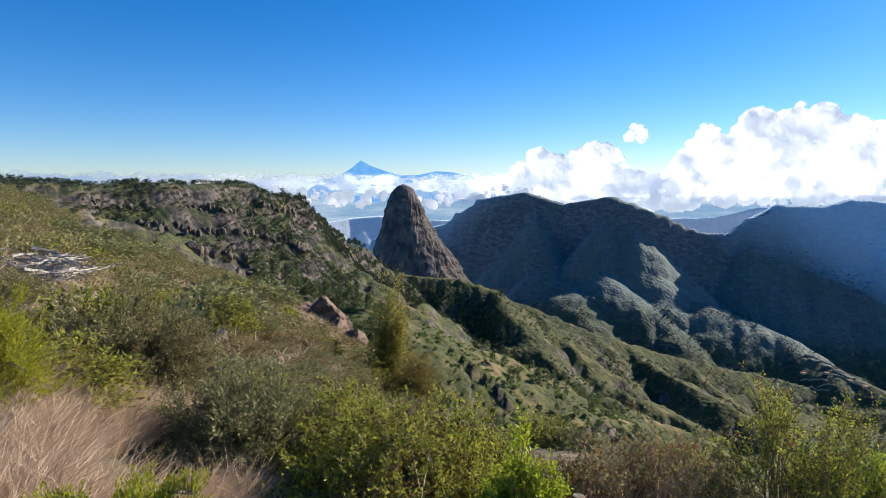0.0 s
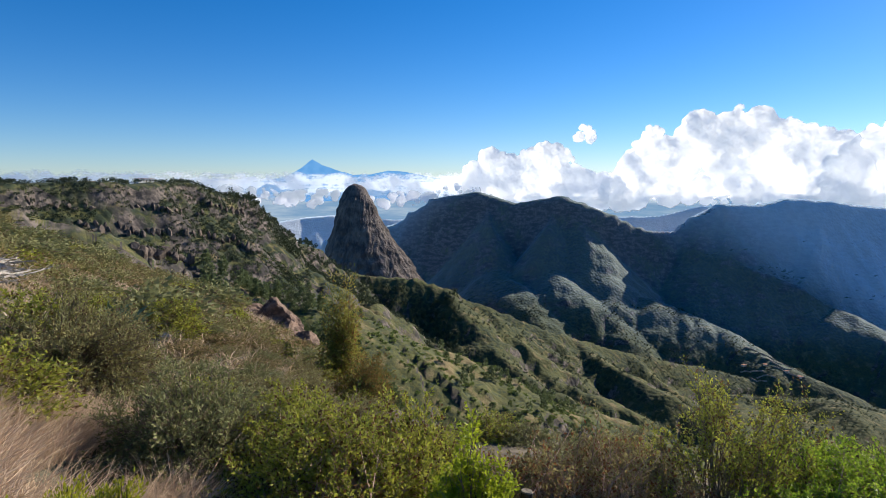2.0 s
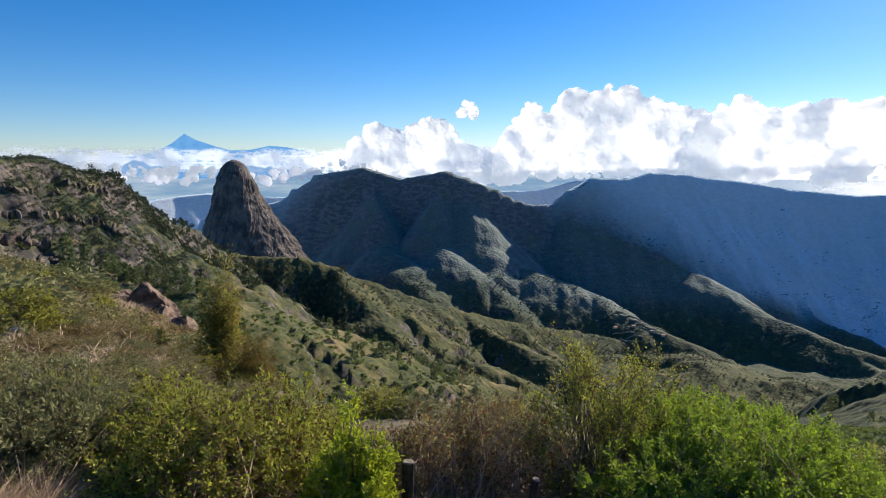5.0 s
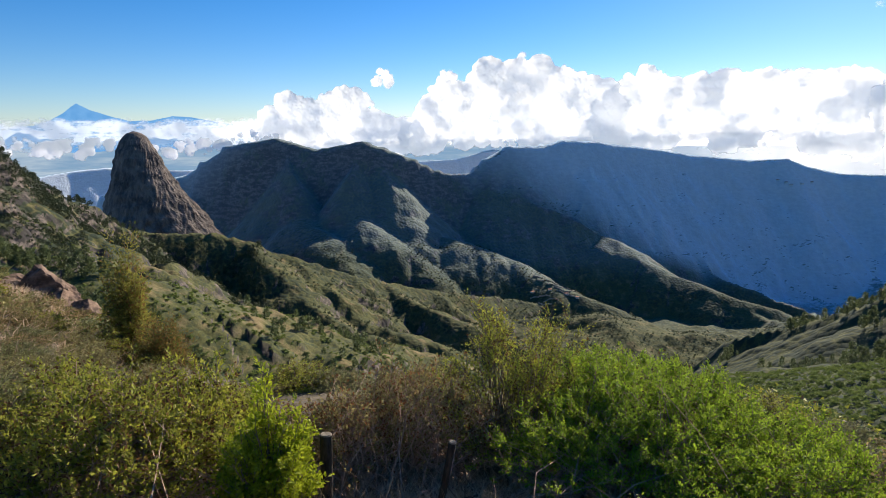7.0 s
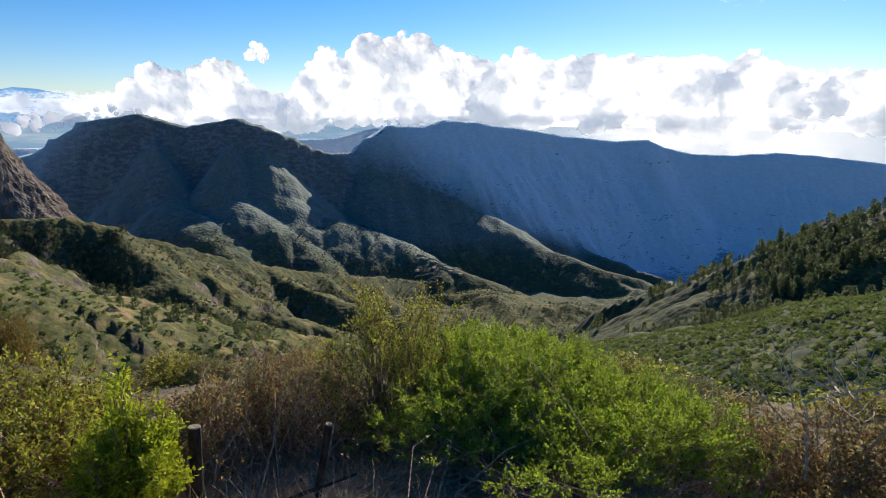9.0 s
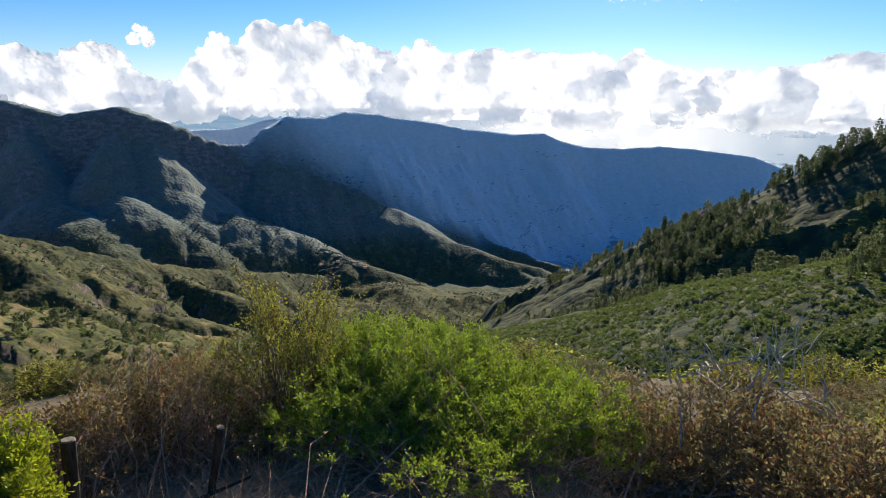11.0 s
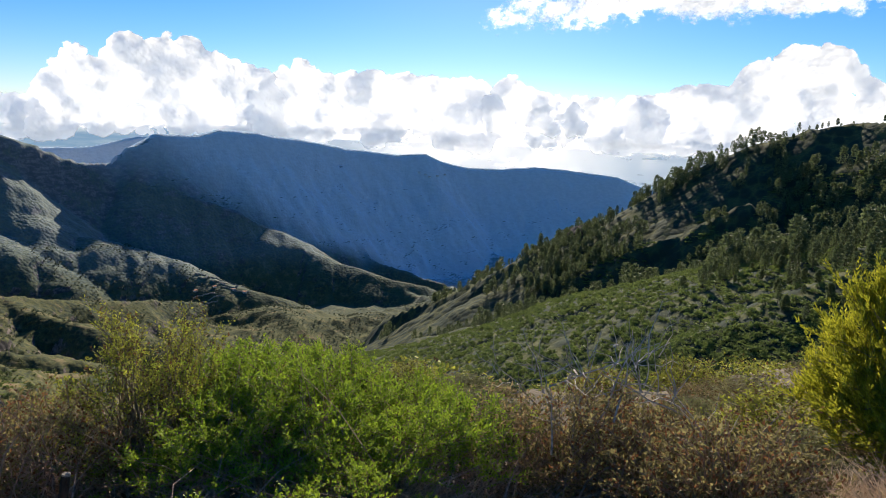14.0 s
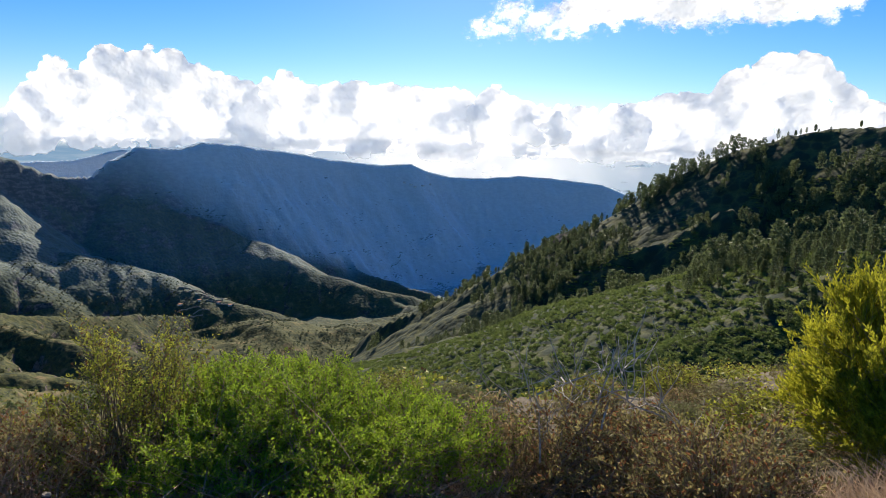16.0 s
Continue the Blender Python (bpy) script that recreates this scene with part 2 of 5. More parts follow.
# ---- the land ----
# Crests of the ridges, as bearing, height angle and distance from the viewpoint.
# Each with its upper slope, the width of that cliff, its lower slope, and the depth and spacing of its gullies.
RIDGES = [
    # plateau behind the near hill, falling to the saddle of the rock tower
    ([(-75, 1.5, 470), (-50, 1.0, 470), (-36, 0.45, 470), (-31.9, 0.3, 480), (-26.7, 0.4, 500), (-22.3, 0.0, 520), (-19.5, 0.2, 560),
      (-18.1, -0.4, 580), (-14.7, -1.1, 620), (-12.5, -2.9, 680), (-9.2, -5.2, 790), (-7.2, -7.0, 920), (-4.5, -8.3, 1010)], 1.7, 36, 0.68, 8, 45, None, 14),
    # rocky band below the plateau
    ([(-40, -0.6, 240), (-32, -1.6, 250), (-27, -3.3, 255), (-23, -4.5, 265), (-19, -6.3, 280), (-15, -8.4, 290), (-11, -10.4, 300)], 1.6, 16, 0.7, 6, 25, 0.7),
    # low sunny spur this side of the valley
    ([(-14, -9.6, 300), (-9, -10.8, 300), (-2.4, -12.5, 310), (-1.3, -13.4, 320), (2.5, -16.3, 350), (6.3, -18.1, 380), (11.7, -19.1, 420),
      (16.9, -20.1, 460), (21.9, -21.0, 500), (26.1, -22.0, 520), (31, -24.5, 530)], 0.55, 90, 0.72, 7, 40, 0.8),
    # middle ridge from the foot of the tower, with three spurs
    ([(-4.5, -8.5, 1010), (-1.3, -8.6, 1000), (2.5, -9.0, 985), (5.2, -9.9, 970), (9.1, -11.6, 985), (13.7, -13.3, 1010), (21.7, -15.1, 1110),
      (29.2, -15.8, 1250), (36, -16.4, 1350)], 0.75, 120, 0.72, 18, 60, 0.8),
    ([(4.5, -9.8, 970), (6.5, -12.2, 900), (11.4, -16.9, 800), (16.9, -19.8, 760)], 0.45, 40, 0.85, 10, 40),
    ([(9.0, -11.8, 985), (10.0, -13.4, 920), (15.0, -18.1, 830), (21.4, -19.8, 810)], 0.45, 40, 0.85, 10, 40),
    ([(17.0, -14.2, 1050), (18.2, -15.4, 1000), (23.0, -17.4, 920), (28.4, -19.4, 880)], 0.45, 40, 0.85, 10, 40),
    # the massif across the valley: two humps, then the long wall
    ([(-6, -5.0, 1800), (0.1, -3.6, 1750), (1.9, -2.5, 1735), (4.0, -1.2, 1715), (7.7, -0.65, 1685), (11.3, -1.7, 1660), (13.2, -1.4, 1648),
      (15.3, -1.0, 1640), (16.8, -1.5, 1640), (19.7, -2.6, 1650), (20.6, -3.1, 1662)], 2.2, 150, 1.0, 9, 52, None, 24),
    ([(20.0, -2.8, 1652), (21.6, -3.5, 1658), (23.4, -4.0, 1672), (25.4, -4.0, 1705), (27.4, -2.9, 1750)], 1.9, 150, 1.0, 6, 52),
    ([(26.2, -3.4, 1735), (27.0, -2.7, 1745), (28.9, -1.6, 1780), (32.0, -1.65, 1840), (33.8, -1.1, 1880), (36.2, -1.2, 1930), (40.3, -1.7, 2030),
      (45.0, -2.4, 2150), (49.5, -2.8, 2250), (51.9, -2.6, 2300), (53.8, -3.3, 2340), (55.7, -3.7, 2390), (59.2, -3.75, 2470), (62.1, -3.4, 2540),
      (65.0, -3.5, 2600), (69.7, -3.9, 2680), (72.1, -4.7, 2740), (78, -6.0, 2800), (95, -7, 2800)], 1.5, 160, 0.8, 9, 90, None, 16),
    ([(31.75, -1.25, 1838), (31.95, -1.25, 1838)], 3.0, 30, 1.0, 0, 50),
    # hazy ridges behind, steep enough for the painted haze to cover them
    ([(18.5, -3.0, 2750), (21.5, -2.8, 2800), (24.2, -2.7, 2850), (26.3, -2.1, 2900), (27.6, -1.8, 2900), (30.0, -2.3, 2900)], 1.6, 60, 1.0, 10, 60),
    ([(-17, -4.2, 2900), (-11.8, -3.5, 2900), (-8.7, -3.05, 2950), (-6.1, -2.85, 2950), (1, -3.3, 2950)], 1.2, 60, 0.9, 6, 90),
    # spurs that come down from the massif: steep ribs above, broad backs below
    ([(8.8, -1.6, 1664), (9.1, -4.0, 1578), (9.4, -7.7, 1494)], 1.3, 50, 1.0, 5, 30),
    ([(9.4, -7.9, 1492), (10.2, -8.7, 1450), (12.9, -10.2, 1390), (14.3, -12.9, 1300)], 0.26, 75, 0.9, 5, 40),
    ([(14.6, -1.6, 1632), (13.7, -4.5, 1540), (14.8, -7.9, 1466)], 1.3, 50, 1.0, 5, 30),
    ([(14.8, -8.0, 1464), (16.7, -9.4, 1425), (19.5, -11.4, 1380), (22.7, -14.3, 1310)], 0.28, 60, 0.9, 5, 40),
    ([(16.6, -1.9, 1632), (17.6, -4.4, 1565), (18.4, -7.0, 1520)], 1.1, 60, 0.95, 6, 32),
    ([(18.4, -7.1, 1518), (20.9, -9.5, 1490), (23.6, -10.1, 1465), (28.5, -11.8, 1450), (32.3, -13.9, 1380), (37.8, -15.8, 1330)], 0.3, 60, 0.85, 6, 45),
    ([(26.4, -5.2, 1680), (28.0, -5.8, 1670), (33.3, -7.4, 1665), (37.7, -9.6, 1660)], 1.2, 50, 0.95, 6, 50),
    ([(37.7, -9.7, 1658), (41.7, -11.9, 1600), (43.4, -12.9, 1570), (52.3, -15.0, 1500)], 0.3, 60, 0.85, 6, 50),
    ([(42.0, -4.4, 2060), (44.5, -9.0, 1920), (47.1, -12.4, 1790), (52.3, -14.3, 1720), (56.0, -15.3, 1650)], 1.0, 60, 0.9, 7, 50),
    # pine slope to the right, and its two ribs
    ([(44.0, -23.5, 570), (47.7, -18.9, 545), (53.1, -16.4, 500), (59.6, -13.1, 460), (63, -11.2, 445)], 1.5, 90, 1.0, 3, 40),
    ([(59.6, -13.1, 460), (65.8, -9.7, 455), (71.6, -6.2, 455), (75.7, -3.1, 458),
      (80.0, -0.7, 462), (84.3, 1.0, 466), (88.1, 1.6, 466), (95, 2.1, 450), (115, 2.0, 380), (150, 1.5, 300)], 0.85, 50, 0.66, 5, 40),
    ([(54.3, -19.4, 400), (59.8, -17.2, 392), (65.1, -14.4, 386), (70.0, -11.2, 384), (75.7, -8.4, 384), (80.8, -5.0, 388)], 1.2, 50, 0.85, 3, 30),
    ([(48.5, -24.5, 310), (50.5, -22.8, 300), (56.6, -20.0, 290), (61.0, -19.4, 280), (66.4, -19.8, 255), (70.5, -18.2, 245), (74.7, -15.0, 240),
      (79.3, -12.6, 230), (86.0, -9.4, 215), (95, -6.0, 195)], 0.25, 30, 0.5, 5, 25),
    # low knoll on the valley floor
    ([(33.0, -21.2, 900), (35.5, -20.6, 900), (38.0, -22.0, 870)], 0.7, 40, 0.5, 5, 30),
]
# Near ground by bearing: a first dip, the fall per metre after it, and how far it runs before it breaks off.
NEAR_AZ = (-180, -90, -60, -36, -27, -18, -12, -8, -5, 5, 45, 65, 80, 95, 120, 180)
NEAR_DIP = (0, 0.2, 0.4, 0.6, 1.1, 0.9, 0.9, 0.7, 0.6, 0.5, 0.6, 0.6, 0.6, 0.5, 0, 0)
NEAR_FALL = (0.03, 0.03, 0.03, 0.03, -0.028, -0.09, -0.13, -0.19, -0.24, -0.27, -0.30, -0.28, -0.24, -0.15, 0.0, 0.05)
NEAR_EDGE = (80, 80, 80, 62, 50, 43, 37, 27, 24, 15, 13, 13, 14, 22, 60, 80)


def crooked(pts, seed, times=2):
    """The same line, broken and bent at random between its corners."""
    rnd = random.Random(seed)
    for _ in range(times):
        bent = [pts[0]]
        for p, q in zip(pts, pts[1:]):
            long = math.hypot(q[0] - p[0], q[1] - p[1])
            off = rnd.uniform(-0.13, 0.13)
            mid = ((p[0] + q[0]) / 2 - off * (q[1] - p[1]), (p[1] + q[1]) / 2 + off * (q[0] - p[0]), (p[2] + q[2]) / 2 + rnd.uniform(-0.03, 0.04) * long)
            bent += [mid, q]
        pts = bent
    return pts


def land(x, y):
    """Height of the ground at arrays of places."""
    x, y = np.asarray(x, float), np.asarray(y, float)
    r, az = np.hypot(x, y), np.degrees(np.arctan2(x, y))
    z = EYE - 70 - 410 * (1 - np.exp(-r / 720)) + 105 * (fbm(x / 330, y / 330, 5, 21, 0.45, True) - 0.64) * np.clip((r - 500) / 400, 0, 1)
    z = np.where(r > 3100, z - (r - 3100) * 0.5, z)
    rough = 0.8 * (fbm(x / 48, y / 48, 4, 111, 0.55) - 0.5) * np.clip((r - 150) / 200, 0, 1) * np.interp(r, (1100, 1500), (1, 0.4)) * np.where((az > 40) & (r < 640), 0.4, 1)
    for i, (crest, cliff, wide, low, gully, apart, *rest) in enumerate(RIDGES):
        back, flat = list(rest) + [None, 0][len(rest):]
        pts = [at(*c) for c in crest]
        reach = 650.0
        if apart <= 50:
            pts, reach = crooked(pts, i), 380.0
        px, py = [p[0] for p in pts], [p[1] for p in pts]
        here = np.flatnonzero((x > min(px) - reach) & (x < max(px) + reach) & (y > min(py) - reach) & (y < max(py) + reach))
        if not len(here):
            continue
        hx, hy = x[here], y[here]
        high, dist, along = np.full(len(here), -1e9), np.zeros(len(here)), np.zeros(len(here))
        run = 0.0
        for (x0, y0, z0), (x1, y1, z1) in zip(pts, pts[1:]):
            ex, ey = x1 - x0, y1 - y0
            long = math.hypot(ex, ey)
            t = np.clip(((hx - x0) * ex + (hy - y0) * ey) / long**2, 0, 1)
            d = np.hypot(hx - x0 - t * ex, hy - y0 - t * ey)
            d = d + rough[here] * np.minimum(d, 70)
            over = np.maximum(d - flat, 0)
            drop = 0.2 * np.minimum(d, flat) + low * over + (cliff - low) * wide * (1 - np.exp(-over / wide))
            side = ex * (hy - y0) - ey * (hx - x0) > 0
            if back:
                drop = np.where(side, back * d, drop)
            h = z0 + (z1 - z0) * t - drop
            best = h > high
            high[best], dist[best], along[best] = h[best], d[best], run + t[best] * long
            run += long
        top = high > z[here] - gully * 1.2
        here, high, dist, along = here[top], high[top], dist[top], along[top]
        rib = fbm(along / apart + i * 7, dist / (apart * 5) + i, 4, 31 + i, 0.5, True) - 0.55
        z[here] = np.maximum(z[here], high + gully * 2.2 * rib * np.clip(dist / (apart * 1.5), 0, 1))
    z = z + np.clip((r - 120) / 400, 0, 1) * np.interp(r, (900, 1400), (1, 0.45)) * np.where(((az > 40) & (r < 640)) | ((az < -4) & (r > 330) & (r < 760)), 0.4, 1) * (11 * (fbm(x / 60, y / 60, 6, 51, 0.55, True) - 0.6) + 2.5 * (fbm(x / 10, y / 10, 3, 61) - 0.5))
    layer = 2 * math.pi * (z + 14 * fbm(x / 130, y / 130, 3, 101)) / 21
    z = z + np.clip((r - 300) / 200, 0, 1) * np.clip((1500 - r) / 300, 0.15, 1) * np.where((az > 40) & (r < 640), 0, 1) * 1.6 * np.sin(layer) * fbm(x / 60, y / 60, 2, 103) * 1.2
    fall, edge = np.interp(az, NEAR_AZ, NEAR_FALL), np.interp(az, NEAR_AZ, NEAR_EDGE)
    edge = edge * (0.9 + 0.2 * fbm(az / 3, az * 0 + 0.5, 3, 71))
    over = np.maximum(r - edge, 0)
    dip = np.interp(az, NEAR_AZ, NEAR_DIP)
    hill = fall * np.minimum(r, edge) - dip * (1 - np.exp(-r / 5)) - over * (0.55 + np.exp(-((az + 11) / 3.5) ** 2) * 1.6)
    hill = hill + 0.35 * (fbm(x / 4, y / 4, 4, 81) - 0.5) * np.clip(r / 5, 0, 1) + 1.6 * (fbm(x / 17, y / 17, 3, 91) - 0.5) * np.clip((r - 6) / 25, 0, 1)
    near_part = np.where(r < 500, hill, -9999)
    return np.maximum(z, near_part)


def ground_at(x, y):
    return float(land(np.array([x]), np.array([y]))[0])


def build_ground():
    az = np.radians(np.concatenate([np.arange(-180, -46, 3.0), np.arange(-46, 100, 0.18), np.arange(100, 180, 3.0)]))
    rings = np.concatenate([np.geomspace(0.4, 40, 90)[:-1], np.geomspace(40, 150, 45)[:-1], np.linspace(150, 600, 125)[:-1],
                            np.linspace(600, 3000, 330)[:-1], np.linspace(3000, 4300, 14)])
    a, r = np.meshgrid(az, rings, indexing="ij")
    x, y = r * np.sin(a), r * np.cos(a)
    z = land(x.ravel(), y.ravel()).reshape(x.shape)
    n, m = x.shape
    verts = np.stack([x, y, z], -1).reshape(-1, 3)
    i, j = np.meshgrid(np.arange(n), np.arange(m - 1), indexing="ij")
    i2 = (i + 1) % n
    quads = np.stack([i * m + j, i * m + j + 1, i2 * m + j + 1, i2 * m + j], -1).reshape(-1, 4)
    ring = np.arange(n) * m
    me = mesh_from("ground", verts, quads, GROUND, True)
    # what grows where: dry grass on the sunny slopes, scrub and wood on the others
    deg, far = np.degrees(a).ravel(), r.ravel()
    dry = np.select([(far < 90) & (deg < 42), (deg > 42) & (far < 620), (deg < -5) & (far > 420) & (far < 1300), far < 620, far < 1250], [0.5, 0.0, 0.3, 0.36, 0.3], 0.25)
    dry = np.where((z.ravel() < -330) & (deg > 18) & (deg < 56) & (far < 2100), 0.3, dry)
    wood = np.select([far < 90, (deg > 42) & (far < 620), (deg < -5) & (far > 420) & (far < 1300), far < 620, far < 1250], [0.1, 0.85, 0.8, 0.2, 0.45], 0.5)
    # how much haze is painted on: more with distance, less on the floor
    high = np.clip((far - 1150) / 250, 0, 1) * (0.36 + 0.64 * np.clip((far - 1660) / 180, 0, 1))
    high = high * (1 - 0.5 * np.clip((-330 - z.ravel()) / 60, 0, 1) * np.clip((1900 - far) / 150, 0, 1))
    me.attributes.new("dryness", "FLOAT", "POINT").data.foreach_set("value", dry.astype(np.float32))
    me.attributes.new("highland_haze", "FLOAT", "POINT").data.foreach_set("value", high.astype(np.float32))
    litter = np.clip((60 - far) / 20, 0, 1) * np.clip((110 - deg) / 8, 0, 1) * np.clip(0.45 + (deg + 20) / 12, 0.45, 1) * np.clip((deg + 60) / 8, 0, 1)
    me.attributes.new("litter", "FLOAT", "POINT").data.foreach_set("value", litter.astype(np.float32))
    me.attributes.new("wooded", "FLOAT", "POINT").data.foreach_set("value", wood.astype(np.float32))
    ob = tagged(new("ground", me), "mountain valley of scrubby slopes, rock ribs and dry grass", "ground", kind="structure")
    cap = mesh_from("ground", np.vstack([[[0, 0, ground_at(0.01, 0.01)]], verts[ring]]), np.stack([np.zeros(n, int), 1 + np.arange(n), 1 + (np.arange(n) + 1) % n], -1), GROUND, True)
    part_of("ground_patch", cap, ob)
    return ob


build_ground()


# ---- rock tower ----


def rock_tower():
    """The great rock neck: sheer towards the saddle, a long buttress down to the right."""
    x0, y0, _ = at(-3.75, 0, 1250)
    k = rock_material("tower_rock", (0.07, 0.062, 0.06), (0.22, 0.18, 0.15), 0.07, (1, 1, 0.4))
    ca, sa = math.cos(radians(3.75)), math.sin(radians(3.75))
    n, rows = 260, 190
    th, v = np.meshgrid(np.linspace(0, 2 * math.pi, n, endpoint=False), np.linspace(0, 1, rows), indexing="ij")
    top = EYE + 1250 * math.tan(radians(0.1))
    high = 330.0
    # half widths left, right, towards and away, by depth below the summit
    depth = np.array([0, 4, 10, 20, 35, 52, 85, 120, 160, 190, 240, 330])
    right = np.array([0, 12, 20, 26, 35, 42, 58, 80, 110, 128, 158, 190])
    left = np.array([0, 12, 19, 25, 31, 36, 45, 56, 66, 74, 90, 110])
    front = np.array([0, 12, 19, 26, 36, 44, 58, 72, 90, 104, 130, 180])
    d = v**1.25 * high
    cx, cy = np.cos(th), np.sin(th)
    wide = np.where(cx > 0, np.interp(d, depth, right), np.interp(d, depth, left))
    deep = np.interp(d, depth, front)
    gx, gy = np.cos(th), np.sin(th)
    lump = 1 + 0.10 * (fbm(gx * 2.1 + d / 70 + 9, gy * 2.1 + 5 + d / 110, 6, 5, 0.6) - 0.5) + 0.07 * (fbm(gx * 17 + d / 12, gy * 17 + d / 15, 4, 18, 0.6) - 0.5) + 0.06 * (fbm(gx * 7 + d / 45 + 3, gy * 7 + 7 - d / 60, 5, 8, 0.6, True) - 0.6)
    lump = lump + 0.012 * np.sin(d / 3.1 + 5 * fbm(gx * 2, gy * 2 + d / 90, 3, 14))
    lump = 1 + (lump - 1) * np.clip(d / 25, 0.15, 1)
    lx, ly = cx * wide * lump, cy * deep * lump
    ledge = 2.5 * (fbm(d / 14, th * 1.5, 3, 12) - 0.5)
    x, y, z = x0 + ca * lx + sa * ly, y0 - sa * lx + ca * ly, top - d + ledge * np.clip(d / 15, 0, 1)
    # seam at the back is closed by wrapping round
    i, j = np.meshgrid(np.arange(n), np.arange(rows - 1), indexing="ij")
    i2 = (i + 1) % n
    quads = np.stack([i * rows + j, i * rows + j + 1, i2 * rows + j + 1, i2 * rows + j], -1).reshape(-1, 4)
    verts = np.stack([x, y, z], -1).reshape(-1, 3)
    out = np.stack([ca * cx + sa * cy, -sa * cx + ca * cy, 0.25 + 0 * cx], -1).reshape(-1, 3)
    amount = np.clip(d / 30, 0.25, 1).ravel()
    push = np.array([noise.ridged_multi_fractal(Vector(v) / 42, 0.9, 2.1, 5, 1.0, 2.0) for v in verts])
    blocks = np.array([noise.cell(Vector((v[0] / 9 + v[2] / 40, v[1] / 9, v[2] / 15))) for v in verts])
    verts = verts + out * ((push - push.mean()) * 2.4 + blocks * 0.5)[:, None] * amount[:, None]
    me = mesh_from("rock_tower", verts, quads, k.m, False)
    return tagged(new("rock_tower", me), "huge brown volcanic rock neck rising from wooded saddle", "rock")


rock_tower()

# ---- sea, far island, clouds ----


def shell(az0, az1, el0, el1, dist, na, ne, shift=None):
    """A curved sheet round the viewpoint."""
    a, e = np.meshgrid(np.radians(np.linspace(az0, az1, na)), np.radians(np.linspace(el0, el1, ne)), indexing="ij")
    d = dist if shift is None else dist - shift(np.degrees(a), np.degrees(e))
    verts = np.stack([d * np.sin(a), d * np.cos(a), EYE + d * np.tan(e)], -1).reshape(-1, 3)
    i, j = np.meshgrid(np.arange(na - 1), np.arange(ne - 1), indexing="ij")
    quads = np.stack([i * ne + j, (i + 1) * ne + j, (i + 1) * ne + j + 1, i * ne + j + 1], -1).reshape(-1, 4)
    return verts, quads


def sea():
    k = Mat("glowing_hazy_sea")
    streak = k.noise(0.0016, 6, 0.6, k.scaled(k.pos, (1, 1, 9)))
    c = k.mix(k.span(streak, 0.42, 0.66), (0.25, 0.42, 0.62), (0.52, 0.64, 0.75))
    # the sun's glitter path on the water, painted by bearing
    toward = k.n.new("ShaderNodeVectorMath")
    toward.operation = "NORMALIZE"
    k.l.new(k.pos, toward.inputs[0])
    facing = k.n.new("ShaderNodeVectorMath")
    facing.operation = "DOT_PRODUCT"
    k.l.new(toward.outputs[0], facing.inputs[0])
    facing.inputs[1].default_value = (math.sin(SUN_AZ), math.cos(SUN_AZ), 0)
    painted_glint = k.span(facing.outputs["Value"], math.cos(radians(15)), math.cos(radians(3)))
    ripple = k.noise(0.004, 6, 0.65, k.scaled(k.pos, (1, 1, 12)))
    c = k.mix(k.math("MULTIPLY", painted_glint, k.span(ripple, 0.35, 0.55, 0.55, 1.0)), c, (1.0, 0.98, 0.94))
    # the sea is an upright glowing sheet, haze and glitter in its emission
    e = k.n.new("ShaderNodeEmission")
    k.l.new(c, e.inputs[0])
    k.l.new(k.math("ADD", k.math("MULTIPLY", painted_glint, 0.5), 0.62), e.inputs[1])
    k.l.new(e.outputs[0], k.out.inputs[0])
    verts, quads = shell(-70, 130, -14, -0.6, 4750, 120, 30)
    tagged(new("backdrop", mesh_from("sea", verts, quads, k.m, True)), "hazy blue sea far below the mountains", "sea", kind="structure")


def far_island():
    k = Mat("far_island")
    # the peak glows blue: its haze is painted into the emission
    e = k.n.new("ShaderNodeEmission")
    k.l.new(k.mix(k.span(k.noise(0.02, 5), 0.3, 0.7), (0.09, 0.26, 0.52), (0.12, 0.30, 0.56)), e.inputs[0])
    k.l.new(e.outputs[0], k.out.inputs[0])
    prof_az = (-14, -9.9, -8.6, -7.6, -6.8, -5.4, -3.9, -2.2, -0.7, 0.7, 2.4, 6)
    prof_el = (0.0, 0.7, 1.5, 2.3, 1.8, 1.3, 0.9, 0.95, 1.3, 1.2, 0.9, 0.1)
    n, m = 160, 24
    a = np.linspace(-14, 6, n)
    crest = np.interp(a, prof_az, prof_el) + 0.05 * (fbm(a * 2, a * 0, 4, 3) - 0.5)
    v = np.linspace(-0.3, 1, m)
    A, V = np.meshgrid(a, v, indexing="ij")
    E = -0.8 + (crest[:, None] + 0.8) * np.minimum(V, 1)
    D = 4550 + 90 * V + 30 * fbm(A * 1.5, V * 3, 4, 7, 0.5, True)
    ar, er = np.radians(A), np.radians(E)
    verts = np.stack([D * np.sin(ar), D * np.cos(ar), EYE + D * np.tan(er)], -1).reshape(-1, 3)
    i, j = np.meshgrid(np.arange(n - 1), np.arange(m - 1), indexing="ij")
    quads = np.stack([i * m + j, (i + 1) * m + j, (i + 1) * m + j + 1, i * m + j + 1], -1).reshape(-1, 4)
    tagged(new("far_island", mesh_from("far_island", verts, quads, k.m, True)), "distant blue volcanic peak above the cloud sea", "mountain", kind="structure")


